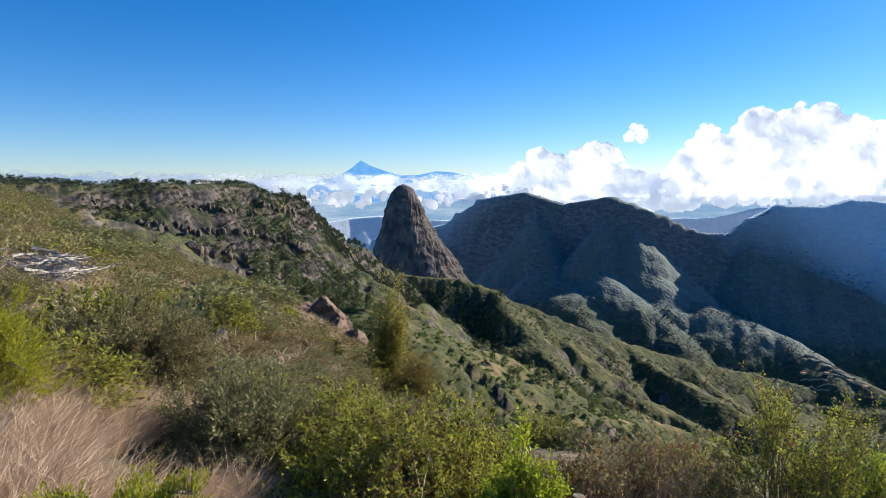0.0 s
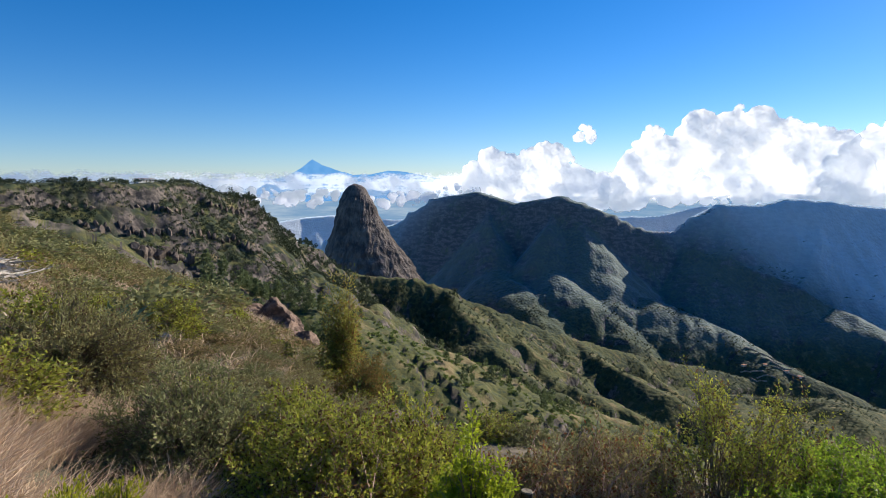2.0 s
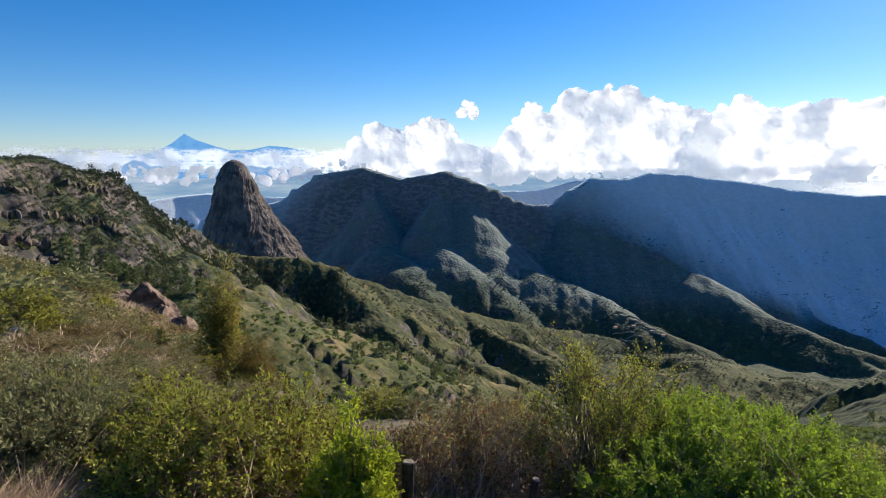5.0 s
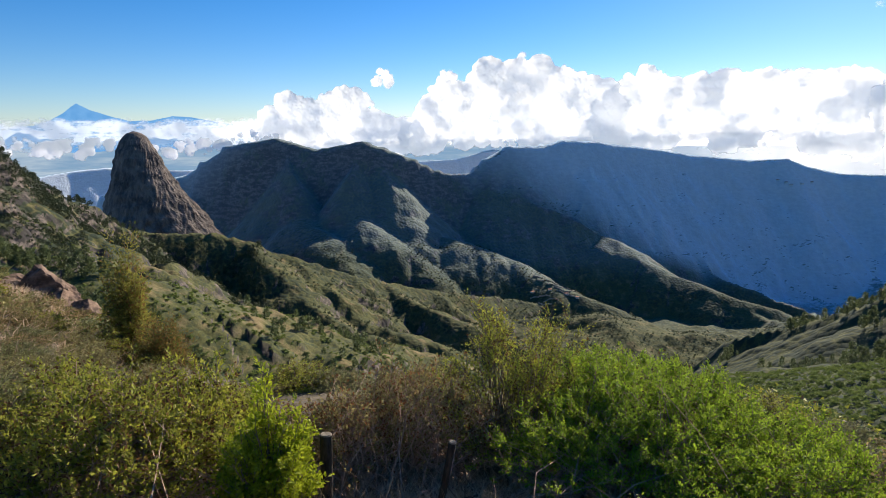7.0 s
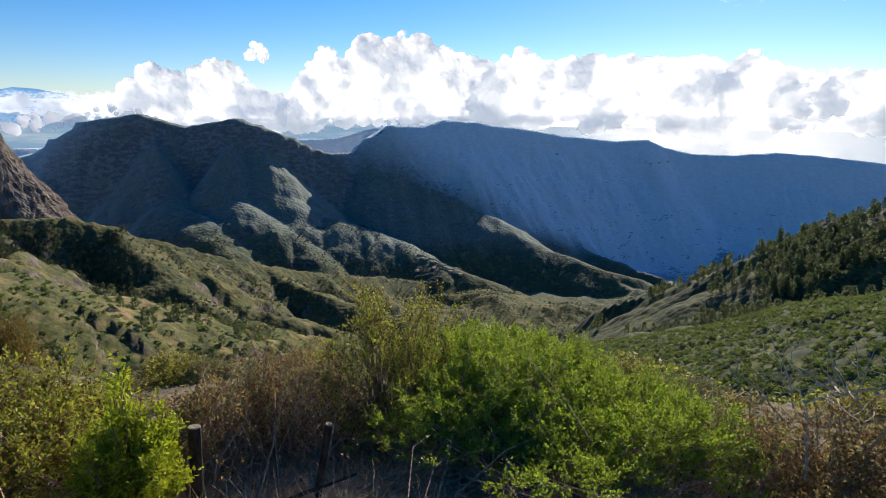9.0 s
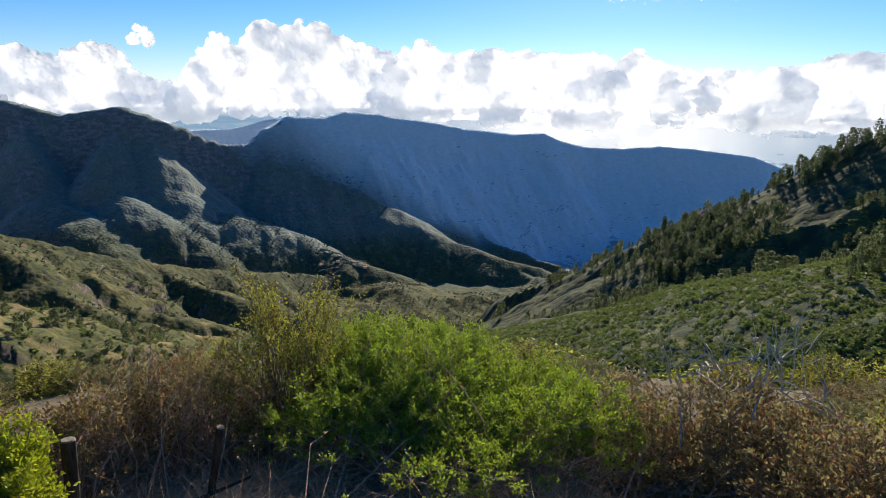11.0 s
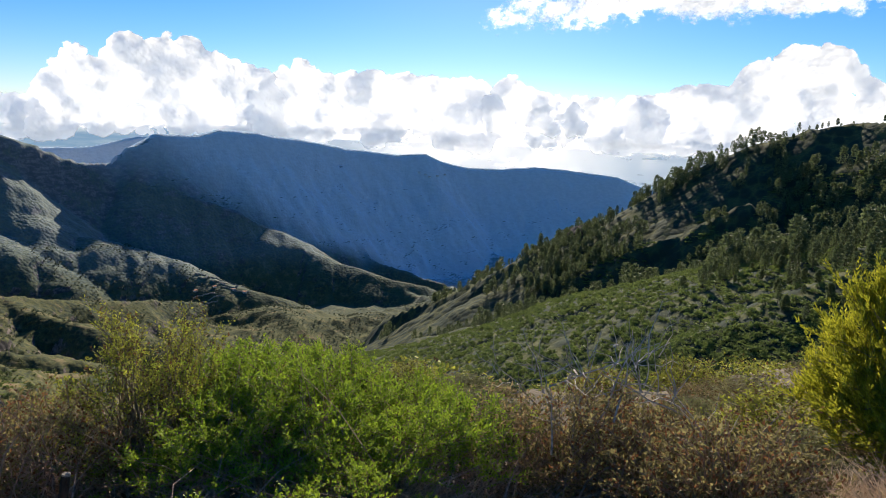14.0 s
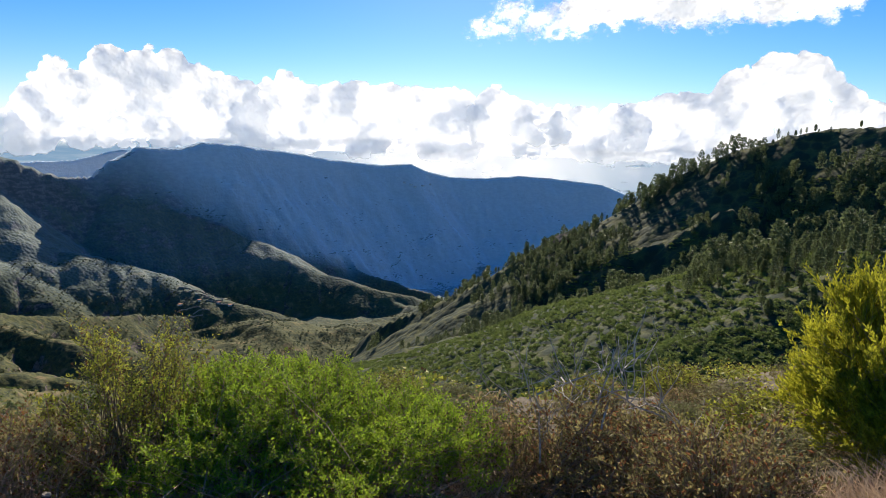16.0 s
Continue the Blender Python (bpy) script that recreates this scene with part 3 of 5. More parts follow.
def cloud_material():
    k = Mat("cloud")
    thick = k.n.new("ShaderNodeAttribute")
    thick.attribute_name = "depth_of_cloud"
    wisp = k.noise(0.012, 7, 0.65, k.scaled(k.pos, (1, 1, 1.6)))
    solid = k.span(k.math("ADD", thick.outputs["Fac"], k.math("MULTIPLY", k.math("SUBTRACT", wisp, 0.5), 0.6)), 0.02, 0.26)
    white = k.n.new("ShaderNodeBsdfDiffuse")
    white.inputs[0].default_value = (0.95, 0.95, 0.95, 1)
    lit = k.n.new("ShaderNodeBsdfTranslucent")
    lit.inputs[0].default_value = (0.97, 0.96, 0.94, 1)
    a = k.n.new("ShaderNodeMixShader")
    # noise patches let less sun through, to imitate shaded grey hollows
    k.l.new(k.math("MULTIPLY", k.span(thick.outputs["Fac"], 0.1, 1.5, 0.85, 0.45), k.span(k.noise(0.0045, 5, 0.6), 0.42, 0.62, 0.95, 0.3)), a.inputs[0])
    k.l.new(white.outputs[0], a.inputs[1])
    k.l.new(lit.outputs[0], a.inputs[2])
    # faint glow added in place of light scattered many times inside the cloud
    inner = k.n.new("ShaderNodeEmission")
    inner.inputs[0].default_value, inner.inputs[1].default_value = (0.93, 0.97, 1.0, 1), 0.09
    total = k.n.new("ShaderNodeAddShader")
    k.l.new(a.outputs[0], total.inputs[0])
    k.l.new(inner.outputs[0], total.inputs[1])
    a = total
    clear = k.n.new("ShaderNodeBsdfTransparent")
    b = k.n.new("ShaderNodeMixShader")
    k.l.new(solid, b.inputs[0])
    k.l.new(clear.outputs[0], b.inputs[1])
    k.l.new(a.outputs[0], b.inputs[2])
    k.l.new(b.outputs[0], k.out.inputs[0])
    return k.m


CLOUD = cloud_material()


def cloud(label, dist, top, base, puffs, sizes, seed, step=0.08, soft=0.0, name="cloud", lean=0.0, thin=1.0):
    """A heap of rounded billows under an outline. top: bearings and height angles of the outline; base: height angle of its foot;
    sizes: least and greatest radius of a billow, in degrees."""
    rng = np.random.default_rng(seed)
    ta, te = [t[0] for t in top], [t[1] for t in top]
    a0, a1 = ta[0], ta[-1]
    az = rng.uniform(a0, a1, puffs)
    high = np.interp(az, ta, te)
    rad = sizes[0] + (sizes[1] - sizes[0]) * rng.uniform(0, 1, puffs) ** 2.2
    rad = np.minimum(rad, np.maximum((high - base) * 0.55, 0.12))
    el = high - rad - (high - base - rad) * rng.uniform(0, 1, puffs) ** 1.5
    m = sizes[1] * 0.6 + 0.4
    A, E = np.meshgrid(np.linspace(a0 - m, a1 + m, int((a1 - a0 + 2 * m) / step) + 2), np.linspace(base - 2.2, max(te) + 0.5, int((max(te) - base + 2.7) / step) + 2), indexing="ij")
    na, ne = A.shape
    warp = 0.9 * sizes[0] + 0.25
    WA = A + warp * (fbm(A * 1.3, E * 1.3, 6, seed, 0.6) - 0.5)
    WE = E + warp * (fbm(A * 1.3, E * 1.3, 6, seed + 40, 0.6) - 0.5)
    H, big = np.zeros_like(A), np.zeros_like(A)
    da = (A[1, 0] - A[0, 0])
    for pa, pe, pr in zip(az, el, rad):
        i0, i1 = max(int((pa - 1.6 * pr - A[0, 0] - warp) / da), 0), min(int((pa + 1.6 * pr - A[0, 0] + warp) / da) + 2, na)
        wa, we = WA[i0:i1], WE[i0:i1]
        q = ((wa - pa) ** 2 + (we - pe) ** 2) / pr**2
        H[i0:i1] += (np.clip(1 - q, 0, 1) ** 0.75 * pr) ** 3
        big[i0:i1] = np.maximum(big[i0:i1], np.clip(1 - q / 2.2, 0, 1) * pr)
    H = np.cbrt(H)
    fine = fbm(A * 2.4, E * 2.4, 6, seed + 80, 0.6)
    H = np.maximum(H * (0.72 + 0.56 * fine) - soft * fine, 0)
    H *= np.clip((E - base + 2.2 - 1.8 * fbm(A * 0.5, E * 1.5, 4, seed + 120)) / 1.6, 0, 1)
    ar, er = np.radians(A), np.radians(E)
    D = dist - big * 22 - H * 16 + lean * (E - base)
    verts = np.stack([D * np.sin(ar), D * np.cos(ar), EYE + D * np.tan(er)], -1).reshape(-1, 3)
    i, j = np.meshgrid(np.arange(na - 1), np.arange(ne - 1), indexing="ij")
    quads = np.stack([i * ne + j, (i + 1) * ne + j, (i + 1) * ne + j + 1, i * ne + j + 1], -1).reshape(-1, 4)
    h = H.ravel() * thin
    quads = quads[h[quads].max(1) > 0]
    used, place = np.unique(quads, return_inverse=True)
    me = mesh_from(name, verts[used], place.reshape(-1, 4), CLOUD, True)
    me.attributes.new("depth_of_cloud", "FLOAT", "POINT").data.foreach_set("value", h[used].astype(np.float32))
    return tagged(new(name, me), label, "cloud", "clouds")


def cloud_layer(label, dist, az0, az1, profile, seed, step=0.14, grain=(0.35, 3.2), gaps=0.0, name="cloud"):
    """An upright streaky sheet shaped to look like a flat layer edge on; profile: height angle and thickness."""
    lo, hi = profile[0][0], profile[-1][0]
    A, E = np.meshgrid(np.linspace(az0, az1, int((az1 - az0) / step)), np.linspace(lo, hi, 60), indexing="ij")
    H = np.interp(E, [q[0] for q in profile], [q[1] for q in profile])
    f = fbm(A * grain[0] + 7, E * grain[1], 7, seed, 0.58)
    H = H * (0.25 + 1.3 * f) if gaps == 0 else np.maximum(H * (f - gaps) * np.clip((A - az0) / 10, 0, 1) * np.clip((az1 - A) / 10, 0, 1), 0)
    ar, er = np.radians(A), np.radians(E)
    verts = np.stack([dist * np.sin(ar), dist * np.cos(ar), EYE + dist * np.tan(er)], -1).reshape(-1, 3)
    na, ne = A.shape
    i, j = np.meshgrid(np.arange(na - 1), np.arange(ne - 1), indexing="ij")
    quads = np.stack([i * ne + j, (i + 1) * ne + j, (i + 1) * ne + j + 1, i * ne + j + 1], -1).reshape(-1, 4)
    me = mesh_from(name, verts, quads, CLOUD, True)
    me.attributes.new("depth_of_cloud", "FLOAT", "POINT").data.foreach_set("value", H.ravel().astype(np.float32))
    return tagged(new(name, me), label, "cloud", "clouds")


sea()
far_island()
cloud("low bright white cumulus heap above the rock humps", 4350, [
    (7.0, 1.4), (8.2, 3.9), (10.3, 2.8), (12, 3.4), (14.2, 4.2), (15.5, 3.6), (17, 1.8), (19.5, 1.2), (21, 1.4)], -1.6, 240, (0.3, 1.5), 3, 0.09)
cloud("tall dazzling white cumulus with grey hollows", 4340, [
    (20.4, 1.0), (21.2, 2.6), (22.3, 5.2), (23.6, 5.3), (25, 4.2), (26.8, 6.7), (28.2, 5.9), (30.8, 7.0), (33, 6.0), (35.5, 5.0), (38, 4.2), (39, 2.0)], -1.6, 380, (0.3, 1.7), 4, 0.09)
cloud("flat-topped white cloud bank under the sun", 4370, [
    (37, 3.0), (38.5, 4.2), (40.6, 5.5), (42.5, 4.4), (47, 4.8), (52, 4.5), (57.5, 4.5), (58.5, 3.0)], -1.6, 340, (0.3, 1.7), 6, 0.09)
cloud("ragged grey-white cumulus beside the glitter", 4330, [
    (57.6, 2.6), (59.0, 4.8), (59.8, 5.3), (61, 4.0), (63.5, 3.2), (65.5, 2.6), (66.5, 1.0)], 0.0, 110, (0.3, 1.1), 7, 0.08)
cloud("long low white cloud bank over the sea", 4390, [(61, 2.6), (65, 3.4), (68.5, 3.0), (71, 3.4), (73, 2.6)], -1.2, 130, (0.3, 1.3), 10, 0.09)
cloud("small torn white cloud puff in blue sky", 4400, [(16.6, 4.6), (17.4, 5.9), (18.2, 4.6)], 4.0, 14, (0.25, 0.6), 5, 0.05, 0.1)
cloud("low sea of white clouds below the far peak", 3980, [
    (-24, -0.4), (-15, 0.1), (-12.3, -0.1), (-9.7, -0.5), (-7, -0.2), (-5.5, -0.4), (-3, -0.8), (-1.3, -0.9), (1, -0.4), (3, -0.6), (6, 0.4), (9, 0.6)], -2.0, 300, (0.14, 0.6), 8, 0.06, lean=190)
cloud_layer("thin flat layer of white haze cloud above the sea", 4520, -60, 125, [(-1.6, 0.0), (-0.9, 0.24), (0.1, 0.34), (0.7, 0.22), (1.2, 0.0)], 9)
cloud("towering white cumulus heap behind the pine slope", 4380, [
    (69, 1.6), (71, 3.2), (75.5, 4.4), (78, 4.6), (80.9, 6.7), (83.2, 8.1), (85.2, 7.3), (87.2, 6.6), (88.5, 4.0), (92, 3.2), (97, 3.0)], -1.0, 360, (0.3, 1.8), 12)
cloud("high soft white cloud near the sun", 4420, [(66, 13.5), (69, 16), (75, 17), (82, 16), (86, 14), (88, 12)], 10.4, 150, (0.9, 2.8), 19, 0.1, 0.1, thin=0.13)
cloud("torn white wisps of high cloud", 4410, [(57, 10), (59.5, 12.5), (62, 13.0), (65, 12.2), (69, 13), (71, 11)], 9.0, 80, (0.5, 1.5), 25, 0.08, 0.2, thin=0.13)
# extra cloud sheet added to give the sea its glare under the sun
cloud_layer("bright sheet standing in for sunlit haze and glitter on the sea", 4600, 38, 84, [(-5.0, 0.0), (-4.0, 0.9), (-1.5, 1.3), (-0.4, 1.0), (0.6, 0.0)], 23, 0.12, (0.3, 2.4), 0.12)


# ---- plants ----


def frame_of(dirs, rng):
    """Two axes square to each direction."""
    other = rng.normal(size=dirs.shape)
    u = np.cross(dirs, other)
    u /= np.linalg.norm(u, axis=1, keepdims=True) + 1e-9
    return u, np.cross(dirs, u)


def leaves(centres, dirs, length, width, rng, fold=0.25, plain=False):
    """Pointed leaves at the given places and directions: one folded diamond each, or a plain blade."""
    n = len(centres)
    u, w = frame_of(dirs, rng)
    ln = (length * rng.uniform(0.6, 1.3, n))[:, None]
    wd = (width * rng.uniform(0.7, 1.3, n))[:, None]
    if plain:
        verts = np.stack([centres + u * wd * 0.5, centres + dirs * ln, centres - u * wd * 0.5], 1).reshape(-1, 3)
        return verts, np.arange(n * 3).reshape(-1, 3)
    mid = centres + dirs * ln * 0.5
    verts = np.stack([centres, mid + u * wd * 0.5 + w * wd * fold, centres + dirs * ln, mid - u * wd * 0.5 + w * wd * fold], 1).reshape(-1, 3)
    return verts, np.arange(n * 4).reshape(-1, 4)


def tubes(paths, radii):
    """Three-sided stems along paths (n, k, 3) with radii (n, k)."""
    n, k, _ = paths.shape
    d = np.gradient(paths, axis=1)
    d /= np.linalg.norm(d, axis=2, keepdims=True) + 1e-9
    ref = np.where(np.abs(d[..., 2:3]) > 0.9, np.array([1.0, 0, 0]), np.array([0, 0, 1.0]))
    u = np.cross(d, ref)
    u /= np.linalg.norm(u, axis=2, keepdims=True) + 1e-9
    w = np.cross(d, u)
    ring = [paths + (u * math.cos(t) + w * math.sin(t)) * radii[..., None] for t in (0, 2.094, 4.189)]
    verts = np.stack(ring, 2).reshape(-1, 3)
    i, j, q = np.meshgrid(np.arange(n), np.arange(k - 1), np.arange(3), indexing="ij")
    base = (i * k + j) * 3
    q2 = (q + 1) % 3
    quads = np.stack([base + q, base + q2, base + 3 + q2, base + 3 + q], -1).reshape(-1, 4)
    return verts, quads


def unit(v):
    return v / (np.linalg.norm(v, axis=-1, keepdims=True) + 1e-9)


def shrub(name, wide, high, twigs, per_twig, leaf, leaf_mat, stem_mat, seed, upright=0.4, bare=0.45, spray=0.09, lump=0.35, low=-0.05, stem=0.006, spread=1.4, thin=3, plain=False, shoots=0, shoot=0.16, rise=0.35, leafless=0.0, base=0.07, uphill=(0.0, 0.0)):
    """A bush: stems fanning out from the root to an uneven dome of leafy sprays. Parts: stems, foliage."""
    rng = np.random.default_rng(seed)
    root = new(name)
    t = rng.uniform(0, 2 * math.pi, twigs)
    s = rng.uniform(low, 1, twigs)
    c = np.sqrt(np.clip(1 - s * s, 0, 1))
    dome = np.stack([np.cos(t) * c, np.sin(t) * c, s], -1)
    bumpy = 1 - lump + lump * 2 * vnoise(dome[:, 0] * 2.6 + 9 + seed, dome[:, 1] * 2.6 + dome[:, 2] * 1.7, seed) + rng.normal(0, 0.06, twigs)
    tips = dome * np.array([wide, wide, high]) * (bumpy * rng.uniform(0.55, 1, twigs) ** 0.5)[:, None]
    tips[:, 2] = np.maximum(tips[:, 2], high * 0.06)
    foot = rng.normal(0, base * wide, (twigs, 3)) * np.array([1, 1, 0])
    foot[:, 2] = 0.25 * (foot[:, 0] * uphill[0] + foot[:, 1] * uphill[1])
    up = np.array([0, 0, high])
    k = 5
    a = np.linspace(0, 1, k)[None, :, None]
    bend = foot + (tips - foot) * 0.35 + up * upright * 0.35
    paths = (1 - a) ** 2 * foot[:, None] + 2 * a * (1 - a) * bend[:, None] + a * a * tips[:, None]
    paths[:, 1:-1] += rng.normal(0, 0.03 * wide, (twigs, k - 2, 3))
    radii = stem * np.linspace(1.6, 0.35, k)[None] * rng.uniform(0.6, 1.4, (twigs, 1))
    shown = slice(None, None, thin)
    wood = tubes(paths[shown], radii[shown])
    which = np.repeat(np.arange(twigs), shoots or per_twig)
    f = bare + (1 - bare) * rng.beta(1.7, 1.0, len(which))
    x = f * (k - 1)
    i = np.minimum(x.astype(int), k - 2)
    p = paths[which, i] + (paths[which, i + 1] - paths[which, i]) * (x - i)[:, None]
    along = unit(paths[which, i + 1] - paths[which, i])
    side = unit(rng.normal(size=along.shape))
    if shoots:
        # feathery side shoots, each with its own row of leaves, above the bare lower wood
        leafy = p[:, 2] - 0.3 * (p[:, 0] * uphill[0] + p[:, 1] * uphill[1]) > leafless * high * rng.uniform(0.7, 1.2, len(p))
        p, along, side = p[leafy], along[leafy], side[leafy]
        way = unit(along * 0.8 + side * 0.75 + np.array([0, 0, rise]))
        long = shoot * rng.uniform(0.5, 1.3, len(p))
        fine = tubes(np.stack([p, p + way * long[:, None]], 1), np.tile([[stem * 0.3, stem * 0.12]], (len(p), 1)))
        wood = np.concatenate([wood[0], fine[0]]), np.concatenate([wood[1], fine[1] + len(wood[0])])
        each = max(per_twig // shoots, 3)
        g = np.tile(np.linspace(0.12, 1, each), len(p)) + rng.uniform(-0.05, 0.05, len(p) * each)
        way, long, p = np.repeat(way, each, 0), np.repeat(long, each), np.repeat(p, each, 0)
        side = unit(np.cross(way, rng.normal(size=way.shape)))
        p = p + way * (long * g)[:, None] + side * spray * rng.uniform(0.2, 1, len(p))[:, None]
        d = unit(way * 0.7 + side * spread * 0.7 + np.array([0, 0, 0.15]))
    else:
        p = p + side * (spray * rng.uniform(0, 1, len(which)) ** 0.7)[:, None]
        d = unit(along * 0.7 + side * spread + np.array([0, 0, 0.3]))
    part_of("branchwork", mesh_from("branchwork", *wood, stem_mat), root)
    p[:, 2] = np.maximum(p[:, 2], 0.02)
    part_of("foliage", mesh_from("foliage", *leaves(p, d, leaf[0], leaf[1], rng, 0.25, plain), leaf_mat), root)
    return root


def settle(root, az, dist, label, category, group="", turn=0.0, size=1.0, sink=0.05):
    """Stand a thing on the ground at a bearing and distance."""
    x, y, _ = at(az, 0, dist)
    root.matrix_basis = pose(x, y, ground_at(x, y) - sink, 0, 0, turn) @ Matrix.Diagonal((size, size, size, 1))
    return tagged(root, label, category, group)


# bushes on the bank below the viewpoint
BROWN = "brown bushes on the bank"
settle(shrub("green_bush", 2.15, 1.28, 1700, 108, (0.029, 0.017), FRESH, RED_TWIG, 11, 0.5, 0.86, 0.012, 0.26, low=0.55, thin=1, shoots=6, shoot=0.15, leafless=0.55, base=0.36, uphill=(-0.73, -0.69)), 46.5, 5.35,
       "broad dense bright green bush with feathery shoots", "bush")
settle(shrub("tall_bush", 0.9, 2.2, 300, 84, (0.03, 0.017), OLIVE, TWIG, 12, 0.8, 0.66, 0.014, 0.35, thin=1, shoots=6, shoot=0.2, rise=0.6, leafless=0.45, base=0.2), 31, 6.0,
       "tall airy olive-green bush with thin upright stems", "bush")
settle(shrub("lime_bush", 0.38, 1.32, 190, 60, (0.042, 0.022), LIME, TWIG, 13, 0.5, 0.62, 0.014, 0.3, low=0.4, thin=1, shoots=6, shoot=0.14, rise=0.6), 7.6, 4.4,
       "small lime-green bush in front of darker bushes", "bush")
settle(shrub("olive_bush", 1.6, 1.4, 1100, 72, (0.037, 0.021), OLIVE, RED_TWIG, 14, 0.5, 0.8, 0.012, 0.3, low=0.4, thin=1, shoots=6, shoot=0.15, leafless=0.5, base=0.36, uphill=(0.09, -1.0)), -5, 5.1,
       "wide dark bush with yellow-green leaf tips", "bush")
settle(shrub("brown_bush", 0.85, 1.38, 420, 24, (0.036, 0.021), OLIVE_BROWN, RED_TWIG, 15, 0.7, 0.7, 0.012, 0.25, low=0.2, thin=1, shoots=4, shoot=0.13, leafless=0.38, base=0.5, uphill=(-0.26, -0.96)), 15.0, 5.5,
       "half-bare brown bush with reddish twigs", "bush", BROWN)
settle(shrub("brown_bush", 0.85, 1.34, 420, 24, (0.036, 0.021), OLIVE_BROWN, RED_TWIG, 16, 0.7, 0.7, 0.012, 0.25, low=0.2, thin=1, shoots=4, shoot=0.13, leafless=0.38, base=0.5, uphill=(-0.39, -0.92)), 23, 5.7,
       "half-bare brown bush with reddish twigs", "bush", BROWN)
settle(shrub("brown_bush", 1.05, 1.08, 420, 28, (0.042, 0.022), DRY_LEAF, RED_TWIG, 17, 0.6, 0.55, 0.014, 0.25, thin=1, shoots=4, shoot=0.16, leafless=0.35, base=0.45, uphill=(-0.91, -0.41)), 66, 5.7,
       "brown twiggy bush with a few yellow leaves", "bush", BROWN)
settle(shrub("brown_bush", 1.3, 1.2, 680, 40, (0.044, 0.021), OLIVE_BROWN, TWIG, 18, 0.6, 0.5, 0.014, 0.25, thin=1, shoots=5, shoot=0.15, leafless=0.3, base=0.4, uphill=(-0.97, -0.22)), 77, 5.8,
       "olive-brown leathery bush beside bleached branches", "bush", BROWN)
settle(shrub("brown_bush", 0.95, 1.05, 460, 36, (0.042, 0.02), OLIVE_BROWN, RED_TWIG, 24, 0.6, 0.45, 0.014, 0.25, thin=1, shoots=4, shoot=0.15), 86, 5.2,
       "low brown bush in front of the tall heather", "bush", BROWN)
settle(shrub("heather_bush", 1.05, 1.8, 560, 260, (0.05, 0.017), HEATHER, TWIG, 19, 0.9, 0.45, 0.014, 0.3, low=0.1, spread=0.6, thin=1, shoots=7, shoot=0.3, rise=1.1), 97.0, 7.4,
       "tall yellow-green tree heather with upright plumes", "heather", "tree heathers")
settle(shrub("heather_bush", 0.46, 0.92, 46, 230, (0.022, 0.009), HEATHER, TWIG, 20, 2.6, 0.25, 0.014, 0.3, low=0.7, spread=0.6, thin=1, shoots=16, shoot=0.09, rise=2.2), -30, 2.55,
       "low yellow-green heather with upright spikes", "heather", "tree heathers")
settle(shrub("heather_bush", 0.6, 1.25, 150, 180, (0.032, 0.012), HEATHER, TWIG, 21, 1.2, 0.35, 0.012, 0.3, spread=0.7, thin=1, shoots=6, shoot=0.24, rise=1.1), -38.5, 6.2,
       "yellow-green tree heather on the grassy slope", "heather", "tree heathers")
settle(shrub("broom_bush", 1.0, 0.95, 600, 46, (0.05, 0.02), GREY_BROOM, TWIG, 22, 0.7, 0.4, 0.014, 0.3, thin=1, shoots=5, shoot=0.18, rise=0.7), -18, 6.3,
       "grey-green broom bush over dry grass", "bush", "broom bushes on the hillside")
settle(shrub("broom_bush", 1.3, 1.15, 700, 46, (0.055, 0.02), BROOM, TWIG, 23, 0.8, 0.4, 0.014, 0.3, thin=1, shoots=5, shoot=0.2, rise=0.8), -28, 9.2,
       "olive-green broom bush with fine upright stems", "bush", "broom bushes on the hillside")


def place_field(count, az0, az1, d0, d1, seed, keep=None, apart=0.0, power=0.5):
    """Scattered places on the ground: x, y, z and a random number each."""
    rng = np.random.default_rng(seed)
    az = np.radians(rng.uniform(az0, az1, count * 4))
    d = (rng.uniform(0, 1, count * 4)) ** power * (d1 - d0) + d0
    x, y = d * np.sin(az), d * np.cos(az)
    if keep is not None:
        ok = keep(x, y, np.degrees(az), d)
        x, y = x[ok], y[ok]
    chosen = []
    cell = {}
    for px, py in zip(x, y):
        if apart > 0:
            key = (int(px // apart), int(py // apart))
            if any((px - qx) ** 2 + (py - qy) ** 2 < apart * apart for i in (-1, 0, 1) for j in (-1, 0, 1) for qx, qy in cell.get((key[0] + i, key[1] + j), ())):
                continue
            cell.setdefault(key, []).append((px, py))
        chosen.append((px, py))
        if len(chosen) == count:
            break
    xy = np.array(chosen).reshape(-1, 2)
    return np.column_stack([xy, land(xy[:, 0], xy[:, 1]), rng.uniform(0, 1, len(xy))])


SHRUB_LABELS = {"BROOM": "olive-green broom shrub on the hillside", "GREY": "grey-green low shrub on the hillside",
                "OLIVE": "yellowish green upright shrub on the hillside", "DRY": "brown withered low shrub on the hillside"}


def shrub_kinds(twigs, per, leaf, spray, seed, thin, shoots=0):
    made = []
    for i, (key, material, wide, high, up) in enumerate((("BROOM", BROOM, 0.8, 0.62, 0.6), ("GREY", GREY_BROOM, 0.75, 0.55, 0.5), ("OLIVE", OLIVE, 0.62, 0.7, 0.8), ("DRY", DRY_LEAF, 0.65, 0.45, 0.5))):
        ob = shrub("hillside_shrub", wide, high, twigs, per, leaf, material, TWIG, seed + i, up, 0.3, spray, 0.3, plain=True, thin=thin, shoots=shoots, shoot=0.15, rise=0.7)
        made.append((ob, SHRUB_LABELS[key]))
    return made


